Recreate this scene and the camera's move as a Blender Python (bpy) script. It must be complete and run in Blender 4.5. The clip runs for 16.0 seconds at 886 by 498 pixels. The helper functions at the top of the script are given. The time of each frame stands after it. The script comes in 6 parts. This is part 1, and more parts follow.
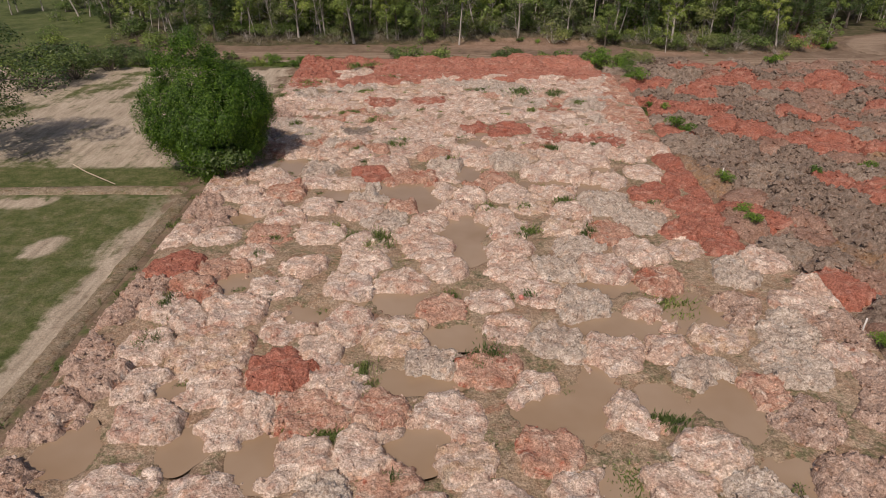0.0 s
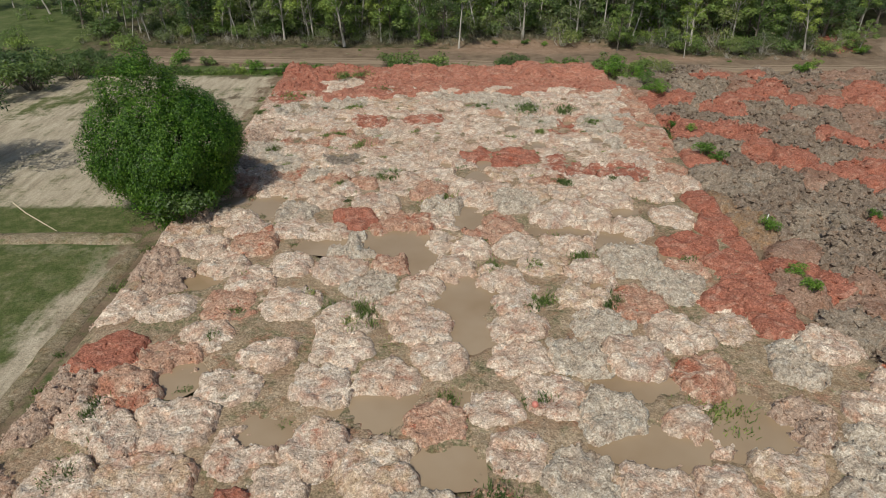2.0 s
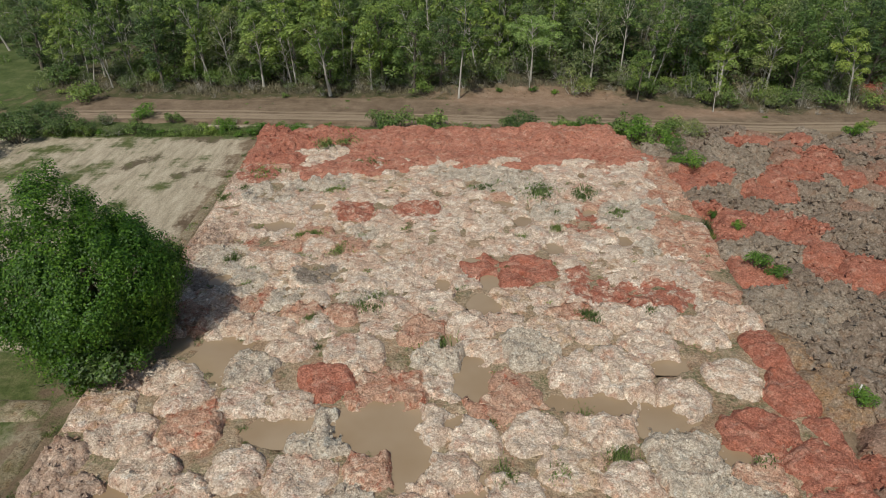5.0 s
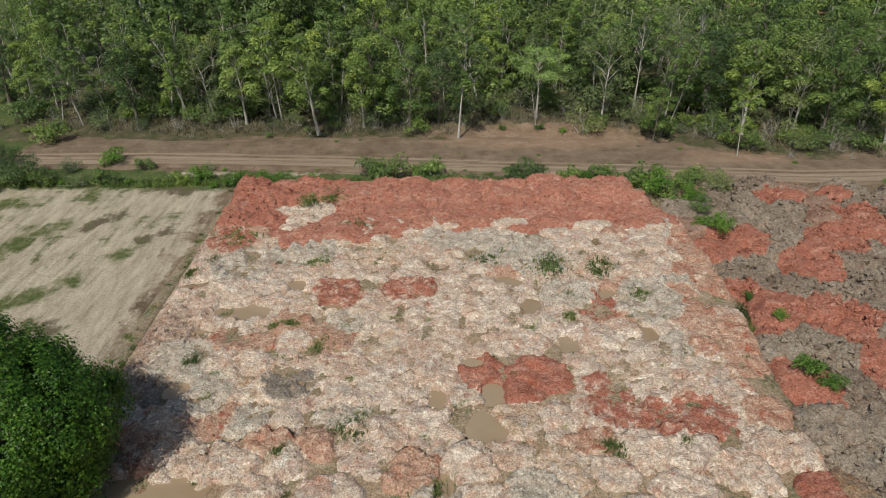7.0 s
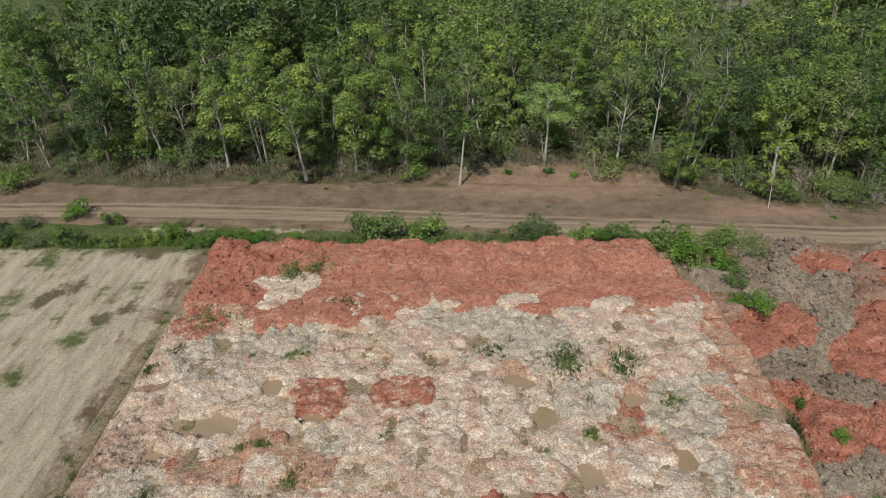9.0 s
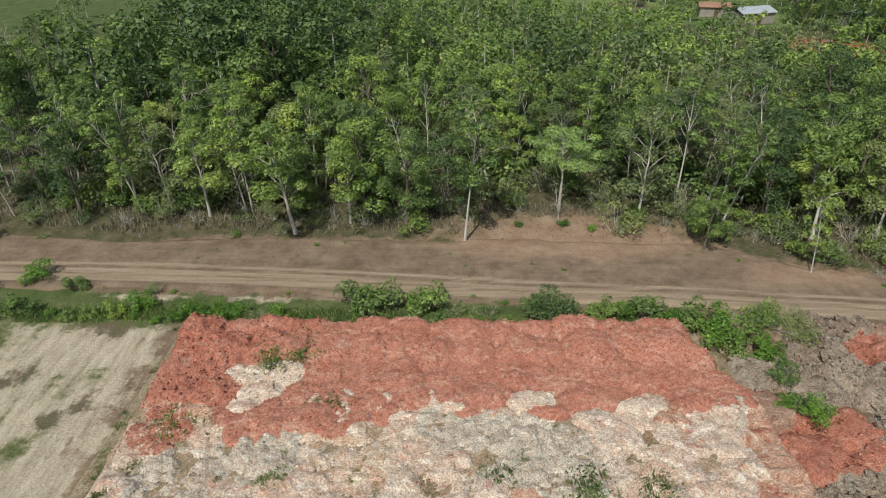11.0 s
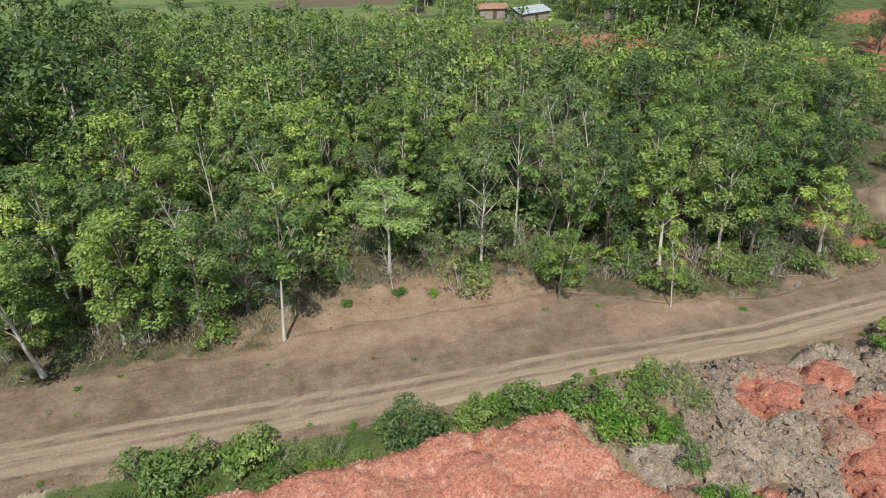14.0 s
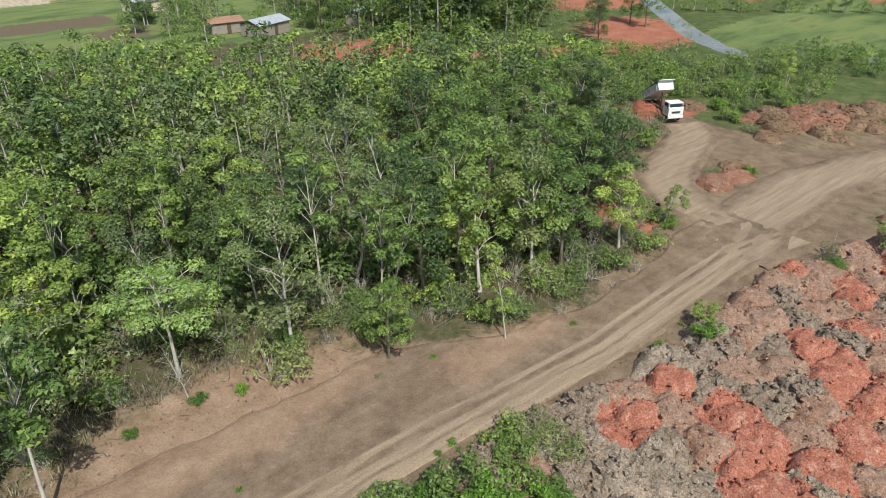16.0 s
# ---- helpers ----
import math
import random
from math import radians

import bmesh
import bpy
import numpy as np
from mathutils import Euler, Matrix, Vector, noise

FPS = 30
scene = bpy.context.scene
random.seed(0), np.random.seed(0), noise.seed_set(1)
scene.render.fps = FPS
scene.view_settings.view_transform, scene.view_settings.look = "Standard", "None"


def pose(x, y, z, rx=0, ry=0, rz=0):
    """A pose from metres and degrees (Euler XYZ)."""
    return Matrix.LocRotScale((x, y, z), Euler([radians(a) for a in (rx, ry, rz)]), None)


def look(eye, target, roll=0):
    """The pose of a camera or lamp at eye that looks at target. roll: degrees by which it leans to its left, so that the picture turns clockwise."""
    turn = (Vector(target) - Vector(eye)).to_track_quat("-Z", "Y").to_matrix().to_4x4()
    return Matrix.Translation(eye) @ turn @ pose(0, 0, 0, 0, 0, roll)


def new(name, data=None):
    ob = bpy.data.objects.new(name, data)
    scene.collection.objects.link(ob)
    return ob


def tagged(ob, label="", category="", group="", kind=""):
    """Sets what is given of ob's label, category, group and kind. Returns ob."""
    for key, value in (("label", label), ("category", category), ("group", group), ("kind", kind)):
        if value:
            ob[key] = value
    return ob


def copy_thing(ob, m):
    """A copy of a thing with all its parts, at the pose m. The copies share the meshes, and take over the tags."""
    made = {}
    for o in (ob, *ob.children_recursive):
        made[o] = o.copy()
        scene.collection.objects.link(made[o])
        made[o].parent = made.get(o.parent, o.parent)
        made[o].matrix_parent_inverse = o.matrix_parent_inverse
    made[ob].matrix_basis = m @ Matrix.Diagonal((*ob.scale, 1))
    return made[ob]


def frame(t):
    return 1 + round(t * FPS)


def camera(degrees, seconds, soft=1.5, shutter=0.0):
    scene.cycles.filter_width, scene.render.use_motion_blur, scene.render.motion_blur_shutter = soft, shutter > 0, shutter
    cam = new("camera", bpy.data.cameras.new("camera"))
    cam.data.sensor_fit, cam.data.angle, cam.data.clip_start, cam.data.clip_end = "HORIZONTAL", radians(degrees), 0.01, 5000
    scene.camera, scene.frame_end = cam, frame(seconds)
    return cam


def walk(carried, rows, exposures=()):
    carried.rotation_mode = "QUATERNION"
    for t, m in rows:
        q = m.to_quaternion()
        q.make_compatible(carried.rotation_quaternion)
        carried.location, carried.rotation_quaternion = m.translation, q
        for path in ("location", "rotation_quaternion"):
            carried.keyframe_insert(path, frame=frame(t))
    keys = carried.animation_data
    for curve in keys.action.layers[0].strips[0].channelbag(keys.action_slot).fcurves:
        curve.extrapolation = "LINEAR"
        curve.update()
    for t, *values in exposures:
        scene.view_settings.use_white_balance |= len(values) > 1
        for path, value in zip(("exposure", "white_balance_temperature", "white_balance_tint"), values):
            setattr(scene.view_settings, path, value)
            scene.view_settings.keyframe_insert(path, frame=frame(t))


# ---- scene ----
cam = camera(68.3, 16.0, soft=1.0)
METRES, EYE, TILT, LEAN, TURN = 73.0, 21.5, -28.9, 0.0, 0.0
ROWS = [
    (0.0, 0.0, 0.0, 0.0, 0.0, 0.0, 0.0),
    (0.1, 0.0002, 0.0055, 0.0031, 0.0, -0.47, 0.0),
    (0.2, 0.0004, 0.011, 0.0062, 0.0, -1.0, 0.0),
    (0.3, 0.0006, 0.0164, 0.0093, 0.0, -1.12, 0.0),
    (0.5, 0.001, 0.0274, 0.0155, -0.0, -1.18, -0.01),
    (1.0, 0.0019, 0.0547, 0.0307, -0.02, -1.18, -0.03),
    (1.5, 0.0027, 0.081, 0.0475, -0.01, -1.19, -0.02),
    (2.0, 0.0036, 0.1048, 0.0683, -0.0, -1.18, -0.03),
    (2.5, 0.0042, 0.1285, 0.0894, -0.01, -1.16, -0.03),
    (3.0, 0.0047, 0.1522, 0.1104, -0.0, -1.14, -0.02),
    (3.5, 0.0049, 0.1761, 0.1313, -0.01, -1.13, -0.04),
    (4.0, 0.0052, 0.2001, 0.1521, -0.02, -1.11, -0.04),
    (6.5, 0.0106, 0.3195, 0.2568, 0.05, -1.12, -0.03),
    (7.0, 0.0116, 0.3434, 0.2774, 0.09, -1.11, -0.06),
    (7.5, 0.0122, 0.3674, 0.2977, 0.12, -1.1, -0.09),
    (8.0, 0.0125, 0.3913, 0.3179, 0.16, -1.09, -0.13),
    (8.5, 0.0129, 0.4149, 0.3383, 0.2, -1.1, -0.16),
    (9.0, 0.0132, 0.4387, 0.3587, 0.2, -1.09, -0.19),
    (11.5, 0.0156, 0.5599, 0.4545, 0.67, -1.06, -0.57),
    (12.0, 0.0165, 0.5868, 0.469, -1.66, -1.07, 0.72),
    (12.5, 0.0169, 0.6137, 0.4837, -5.21, -1.16, 2.69),
    (13.0, 0.0174, 0.6409, 0.4984, -8.66, -1.35, 4.57),
    (13.5, 0.0191, 0.6678, 0.5136, -12.0, -1.66, 6.38),
    (14.0, 0.0216, 0.6948, 0.5285, -16.04, -2.18, 8.52),
    (14.5, 0.0257, 0.7215, 0.5433, -20.98, -3.0, 11.07),
    (15.0, 0.0307, 0.7479, 0.5587, -26.34, -4.17, 13.68),
    (15.5, 0.0378, 0.7735, 0.5735, -31.78, -5.56, 16.19),
    (16.0, 0.0462, 0.7991, 0.5884, -36.9, -7.09, 18.36),
]
walk(cam, [(t, pose(0, 0, EYE, TILT, LEAN, TURN) @ pose(METRES * x, METRES * y, METRES * z, 90 + pitch, roll, yaw)) for t, x, y, z, yaw, pitch, roll in ROWS],
     exposures=[(0.0, -0.20, 7000, 23), (1.0, -0.13, 6650, 13), (2.2, -0.10, 6450, 4), (4.0, -0.13, 6430, 4), (7.0, -0.06, 6400, 4), (9.0, -0.04, 6400, 4), (11.5, 0.3, 6300, 3), (12.5, 0.46, 6250, 3), (16.0, 0.56, 6250, 4)])

# ---- world, sun, light ----
SUN_ELEV, SUN_DIR = 54.0, (0.35, 0.937)   # light travels towards +y, slightly +x
world = bpy.data.worlds.new("daylight")
scene.world = world
world.use_nodes = True
wn = world.node_tree.nodes
sky = wn.new("ShaderNodeTexSky")
sky.sky_type = "NISHITA"
sky.sun_disc = False
sky.sun_elevation = radians(SUN_ELEV)
sky.sun_rotation = math.atan2(-SUN_DIR[0], -SUN_DIR[1])
sky.dust_density = 2.0
wn["Background"].inputs["Strength"].default_value = 0.085
world.node_tree.links.new(sky.outputs[0], wn["Background"].inputs["Color"])
sun = new("sun", bpy.data.lights.new("sun", "SUN"))
sun.data.energy, sun.data.angle, sun.data.color = 3.6, radians(0.6), (1.0, 0.95, 0.87)
flat = math.cos(radians(SUN_ELEV))
sun.matrix_world = look((0, 0, 60), (SUN_DIR[0] * flat, SUN_DIR[1] * flat, 60 - math.sin(radians(SUN_ELEV))))


# ---- node helpers ----
def material(name, rough=0.9, spec=0.25):
    m = bpy.data.materials.new(name)
    m.use_nodes = True
    b = m.node_tree.nodes["Principled BSDF"]
    b.inputs["Roughness"].default_value = rough
    b.inputs["Specular IOR Level"].default_value = spec
    return m


class Net:
    """Short hand for building a node tree."""

    def __init__(self, m):
        self.t = m.node_tree
        self.bsdf = self.t.nodes["Principled BSDF"]
        self.pos = self.add("ShaderNodeNewGeometry").outputs["Position"]

    def add(self, kind):
        return self.t.nodes.new(kind)

    def link(self, a, b):
        if isinstance(a, (int, float)):
            b.default_value = a
        elif isinstance(a, tuple):
            b.default_value = (*a, 1.0) if len(a) == 3 else a
        else:
            self.t.links.new(a, b)

    def noise(self, scale, detail=4.0, rough=0.55, stretch=None, vec=None, distort=0.0):
        n = self.add("ShaderNodeTexNoise")
        n.inputs["Scale"].default_value = scale
        n.inputs["Detail"].default_value = detail
        n.inputs["Roughness"].default_value = rough
        n.inputs["Distortion"].default_value = distort
        v = self.pos if vec is None else vec
        if stretch:
            mp = self.add("ShaderNodeMapping")
            mp.inputs["Rotation"].default_value = (0, 0, radians(stretch[3]) if len(stretch) > 3 else 0)
            mp.inputs["Scale"].default_value = stretch[:3]
            self.link(v, mp.inputs["Vector"])
            v = mp.outputs[0]
        self.link(v, n.inputs["Vector"])
        return n.outputs["Fac"]

    def voronoi(self, scale, feature="F1", out="Distance"):
        n = self.add("ShaderNodeTexVoronoi")
        n.feature = feature
        n.inputs["Scale"].default_value = scale
        self.link(self.pos, n.inputs["Vector"])
        return n.outputs[out]

    def band(self, v, lo, hi):
        n = self.add("ShaderNodeMapRange")
        n.interpolation_type = "SMOOTHSTEP"
        n.inputs["From Min"].default_value, n.inputs["From Max"].default_value = lo, hi
        self.link(v, n.inputs["Value"])
        return n.outputs[0]

    def math(self, op, a, b=0.0):
        n = self.add("ShaderNodeMath")
        n.operation = op
        self.link(a, n.inputs[0])
        self.link(b, n.inputs[1])
        return n.outputs[0]

    def mix(self, f, a, b, mode="MIX"):
        n = self.add("ShaderNodeMix")
        n.data_type, n.blend_type = "RGBA", mode
        self.link(f, n.inputs[0])
        self.link(a, n.inputs[6])
        self.link(b, n.inputs[7])
        return n.outputs[2]

    def ramp(self, v, *stops):
        n = self.add("ShaderNodeValToRGB")
        e = n.color_ramp.elements
        while len(e) < len(stops):
            e.new(0.5)
        for k, (p, c) in zip(e, stops):
            k.position, k.color = p, (*c, 1.0)
        self.link(v, n.inputs[0])
        return n.outputs[0]

    def attr(self, name):
        n = self.add("ShaderNodeAttribute")
        n.attribute_name = name
        return n.outputs["Fac"]

    def random(self):
        return self.add("ShaderNodeObjectInfo").outputs["Random"]

    def island(self):
        return self.add("ShaderNodeNewGeometry").outputs["Random Per Island"]

    def bump(self, h, strength=0.5, dist=0.1):
        n = self.add("ShaderNodeBump")
        n.inputs["Strength"].default_value, n.inputs["Distance"].default_value = strength, dist
        self.link(h, n.inputs["Height"])
        self.link(n.outputs[0], self.bsdf.inputs["Normal"])

    def done(self, colour):
        self.link(colour, self.bsdf.inputs["Base Color"])


def soil_colour(n, stops, streak, streak_amount, patch, patch_amount):
    """Dug subsoil: broad tones, pale streaks, stained patches."""
    big = n.noise(0.33, 5.0, 0.62, distort=0.8)
    col = n.ramp(big, *stops)
    vein = n.noise(1.0, 3.5, 0.6, stretch=(0.7, 1.35, 1.0, 8), distort=0.9)
    col = n.mix(n.math("MULTIPLY", n.band(vein, 0.53, 0.63), streak_amount), col, streak)
    tint = n.noise(1.7, 4.0, 0.6, distort=0.4)
    col = n.mix(1.0, col, n.ramp(tint, (0.34, (1.0, 0.89, 0.82)), (0.45, (0.98, 0.99, 1.0)), (0.56, (1.0, 1.0, 0.99)), (0.68, (0.87, 0.95, 1.02))), "MULTIPLY")
    blot = n.noise(0.9, 5.0, 0.66, distort=0.6)
    return n.mix(n.math("MULTIPLY", n.band(blot, 0.56, 0.66), patch_amount), col, patch)


def soil_finish(n, col, lumps, tone=True, grain=1.0):
    """Grain, crumbs and relief of dug soil, with shade of pits and lit crests in the colour."""
    fine = n.noise(9.0, 5.0, 0.75)
    pit_shade = n.noise(2.6, 7.0, 0.75, distort=0.5)
    # both ramps paint shaded pits and lit clod tops by noise, besides grain
    col = n.mix(0.9 * grain, col, n.ramp(fine, (0.34, (0.50, 0.46, 0.43)), (0.46, (0.93, 0.92, 0.91)), (0.56, (1.06, 1.06, 1.06)), (0.70, (1.32, 1.32, 1.3))), "MULTIPLY")
    col = n.mix(0.8 * grain, col, n.ramp(pit_shade, (0.32, (0.42, 0.37, 0.33)), (0.43, (0.98, 0.97, 0.96)), (0.60, (1.04, 1.04, 1.04)), (0.74, (1.3, 1.3, 1.28))), "MULTIPLY")
    for scale, dark, light in ((6.5, 0.84, 1.10), (13.0, 0.78, 1.16), (27.0, 0.70, 1.2)):
        grey = n.add("ShaderNodeSeparateColor")
        n.link(n.voronoi(scale, "F1", "Color"), grey.inputs[0])
        col = n.mix(1.0, col, n.ramp(grey.outputs[0], (0.0, (dark, dark * 0.97, dark * 0.94)), (0.5, (1.0, 1.0, 1.0)), (1.0, (light, light, light))), "MULTIPLY")
    if tone:
        col = n.mix(1.0, col, n.ramp(n.random(), (0.0, (0.86, 0.84, 0.82)), (0.5, (1.0, 0.99, 0.98)), (1.0, (1.1, 1.1, 1.1))), "MULTIPLY")
    n.done(col)
    clod, crumb = n.voronoi(7.5), n.voronoi(19.0)
    h = n.math("ADD", n.math("MULTIPLY", n.noise(4.5, 3.0, 0.6), 0.9), n.math("ADD", n.math("MULTIPLY", n.math("MULTIPLY", clod, clod), -0.9), n.math("MULTIPLY", n.math("MULTIPLY", crumb, crumb), -0.45)))
    n.bump(h, lumps * 0.52, 0.10)


def clay(name, palette, lumps=1.0):
    m = material(name, 0.93, 0.12)
    n = Net(m)
    soil_finish(n, soil_colour(n, *palette), lumps)
    return m


P_PALE = (((0.30, (0.54, 0.435, 0.345)), (0.41, (0.46, 0.33, 0.255)), (0.49, (0.535, 0.432, 0.345)), (0.58, (0.475, 0.385, 0.318)), (0.68, (0.44, 0.28, 0.212))), (0.72, 0.625, 0.525), 0.7, (0.38, 0.20, 0.14), 0.5)
P_GAP = (((0.3, (0.235, 0.179, 0.112)), (0.5, (0.325, 0.246, 0.168)), (0.72, (0.246, 0.157, 0.101))), (0.448, 0.358, 0.258), 0.5, (0.291, 0.112, 0.067), 0.5)
P_ROSE = (((0.3, (0.380, 0.214, 0.152)), (0.5, (0.428, 0.275, 0.200)), (0.70, (0.323, 0.129, 0.083))), (0.590, 0.475, 0.370), 0.6, (0.313, 0.093, 0.057), 0.85)
P_RED = (((0.3, (0.258, 0.087, 0.057)), (0.5, (0.297, 0.112, 0.076)), (0.72, (0.228, 0.072, 0.048))), (0.387, 0.202, 0.147), 0.5, (0.206, 0.061, 0.042), 0.5)
P_BANK = (((0.3, (0.339, 0.142, 0.098)), (0.5, (0.381, 0.174, 0.124)), (0.72, (0.296, 0.114, 0.078))), (0.492, 0.317, 0.237), 0.5, (0.280, 0.094, 0.065), 0.5)
P_GREY = (((0.3, (0.376, 0.317, 0.257)), (0.5, (0.455, 0.396, 0.327)), (0.72, (0.317, 0.248, 0.198))), (0.594, 0.530, 0.446), 0.6, (0.238, 0.178, 0.139), 0.5)
P_BROWN = (((0.3, (0.165, 0.111, 0.072)), (0.5, (0.223, 0.155, 0.104)), (0.72, (0.130, 0.082, 0.055))), (0.318, 0.232, 0.161), 0.462, (0.191, 0.074, 0.045), 0.5)
P_RUST = (((0.3, (0.203, 0.099, 0.068)), (0.5, (0.252, 0.137, 0.097)), (0.72, (0.176, 0.077, 0.051))), (0.324, 0.221, 0.167), 0.495, (0.176, 0.126, 0.093), 0.5)
RED, BROWN, RUST = clay("red_laterite", P_RED, 0.8), clay("brown_clay", P_BROWN), clay("rusty_clay", P_RUST)


def blended_soil(name, palettes, lumps=1.0, wide=1.1, dark=None, grain=1.0):
    """Loads of different soils side by side on shared noises; the weights come with the mesh."""
    m = material(name, 0.93, 0.12)
    n = Net(m)
    big = n.noise(0.45, 5.0, 0.64, distort=0.8)
    vein = n.noise(1.05, 3.0, 0.6, stretch=(0.75, 1.3, 1.2, 8), distort=1.3)
    veins, blots = n.band(vein, 0.52, 0.64), n.band(n.noise(1.1, 6.0, 0.7, distort=0.6), 0.56, 0.66)
    tint = n.ramp(n.noise(1.7, 4.0, 0.6, distort=0.4), (0.34, (1.0, 0.89, 0.82)), (0.45, (0.98, 0.99, 1.0)), (0.56, (1.0, 1.0, 0.99)), (0.68, (0.87, 0.95, 1.02)))

    def tone(stops, streak, streak_amount, patch, patch_amount):
        col = n.mix(n.math("MULTIPLY", veins, streak_amount), n.ramp(big, *stops), streak)
        return n.mix(n.math("MULTIPLY", blots, patch_amount), n.mix(1.0, col, tint, "MULTIPLY"), patch)

    wob = n.math("MULTIPLY", n.math("SUBTRACT", n.noise(1.4, 6.0, 0.72), 0.5), wide * 1.4)
    col = tone(*palettes[0])
    for attr, pal in zip(("load_a", "load_e", "load_b", "load_d", "load_c"), palettes[1:]):
        col = n.mix(n.band(n.math("ADD", n.attr(attr), wob), 0.36, 0.64), col, tone(*pal))
    if dark:
        col = n.mix(n.band(n.math("ADD", n.attr("load_b"), n.math("MULTIPLY", wob, 0.6)), 0.9, 1.2), col, tone(*dark))
    soil_finish(n, col, lumps, False, grain)
    return m


P_OCHRE = (((0.3, (0.41, 0.29, 0.19)), (0.5, (0.46, 0.345, 0.24)), (0.7, (0.34, 0.21, 0.13))), (0.60, 0.50, 0.38), 0.5, (0.28, 0.15, 0.09), 0.5)
P_CRUMB = (((0.3, (0.33, 0.235, 0.18)), (0.5, (0.385, 0.285, 0.225)), (0.7, (0.27, 0.175, 0.13))), (0.50, 0.40, 0.325), 0.4, (0.25, 0.165, 0.125), 0.5)
P_EARTH = (((0.3, (0.215, 0.155, 0.110)), (0.5, (0.275, 0.205, 0.150)), (0.72, (0.170, 0.115, 0.080))), (0.37, 0.29, 0.215), 0.4, (0.215, 0.095, 0.062), 0.5)
P_DUSTY = (((0.3, (0.240, 0.146, 0.105)), (0.5, (0.295, 0.192, 0.144)), (0.72, (0.210, 0.112, 0.078))), (0.385, 0.285, 0.225), 0.45, (0.19, 0.14, 0.11), 0.45)
P_STONE = (((0.3, (0.220, 0.178, 0.138)), (0.5, (0.280, 0.230, 0.182)), (0.72, (0.175, 0.134, 0.100))), (0.37, 0.31, 0.25), 0.4, (0.15, 0.115, 0.09), 0.5)
P_UMBER = (((0.3, (0.26, 0.155, 0.085)), (0.5, (0.31, 0.195, 0.11)), (0.7, (0.20, 0.11, 0.06))), (0.40, 0.29, 0.18), 0.4, (0.16, 0.10, 0.06), 0.5)
P_MURK = (((0.3, (0.185, 0.143, 0.110)), (0.5, (0.240, 0.190, 0.150)), (0.72, (0.150, 0.112, 0.086))), (0.33, 0.27, 0.22), 0.4, (0.085, 0.065, 0.05), 0.5)
P_LOAM = (((0.3, (0.300, 0.112, 0.076)), (0.5, (0.350, 0.147, 0.103)), (0.72, (0.270, 0.093, 0.063))), (0.47, 0.285, 0.215), 0.45, (0.24, 0.077, 0.053), 0.5)
P_DARK = (((0.3, (0.20, 0.165, 0.135)), (0.5, (0.26, 0.22, 0.185)), (0.72, (0.165, 0.13, 0.105))), (0.36, 0.31, 0.265), 0.4, (0.13, 0.10, 0.08), 0.5)
PAD_MIX = blended_soil("mixed_pale_soil", (P_PALE, P_ROSE, P_CRUMB, P_GREY, P_OCHRE, P_LOAM), dark=P_DARK)
SIDE_MIX = blended_soil("mixed_brown_soil", (P_EARTH, P_DUSTY, P_EARTH, P_STONE, P_UMBER, P_LOAM), 1.0, 1.1, P_MURK)
BANK_MIX = blended_soil("mixed_red_soil", (P_BANK, P_PALE, P_BANK, P_LOAM), 0.7, grain=0.5)


def mud_material():
    m = material("damp_mud", 0.8, 0.3)
    n = Net(m)
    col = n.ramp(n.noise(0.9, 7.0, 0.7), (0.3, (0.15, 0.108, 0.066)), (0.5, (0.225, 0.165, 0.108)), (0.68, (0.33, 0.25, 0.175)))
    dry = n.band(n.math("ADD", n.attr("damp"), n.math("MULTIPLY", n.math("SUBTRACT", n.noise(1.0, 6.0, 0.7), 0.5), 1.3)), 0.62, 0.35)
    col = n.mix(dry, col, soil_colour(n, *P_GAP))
    moss = n.math("MULTIPLY", n.band(n.noise(0.55, 5.0, 0.7), 0.47, 0.60), n.band(n.noise(4.0, 4.0, 0.7), 0.40, 0.58))
    col = n.mix(n.math("MULTIPLY", moss, 0.75), col, (0.085, 0.10, 0.04))
    soil_finish(n, col, 0.8, False)
    return m


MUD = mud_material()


def water_material():
    m = material("muddy_water", 0.07, 0.5)
    n = Net(m)
    col = n.ramp(n.noise(0.22, 3.0), (0.35, (0.27, 0.187, 0.112)), (0.65, (0.33, 0.245, 0.163)))
    n.done(col)
    n.bump(n.noise(7.0, 2.0), 0.04, 0.02)
    return m


WATER = water_material()


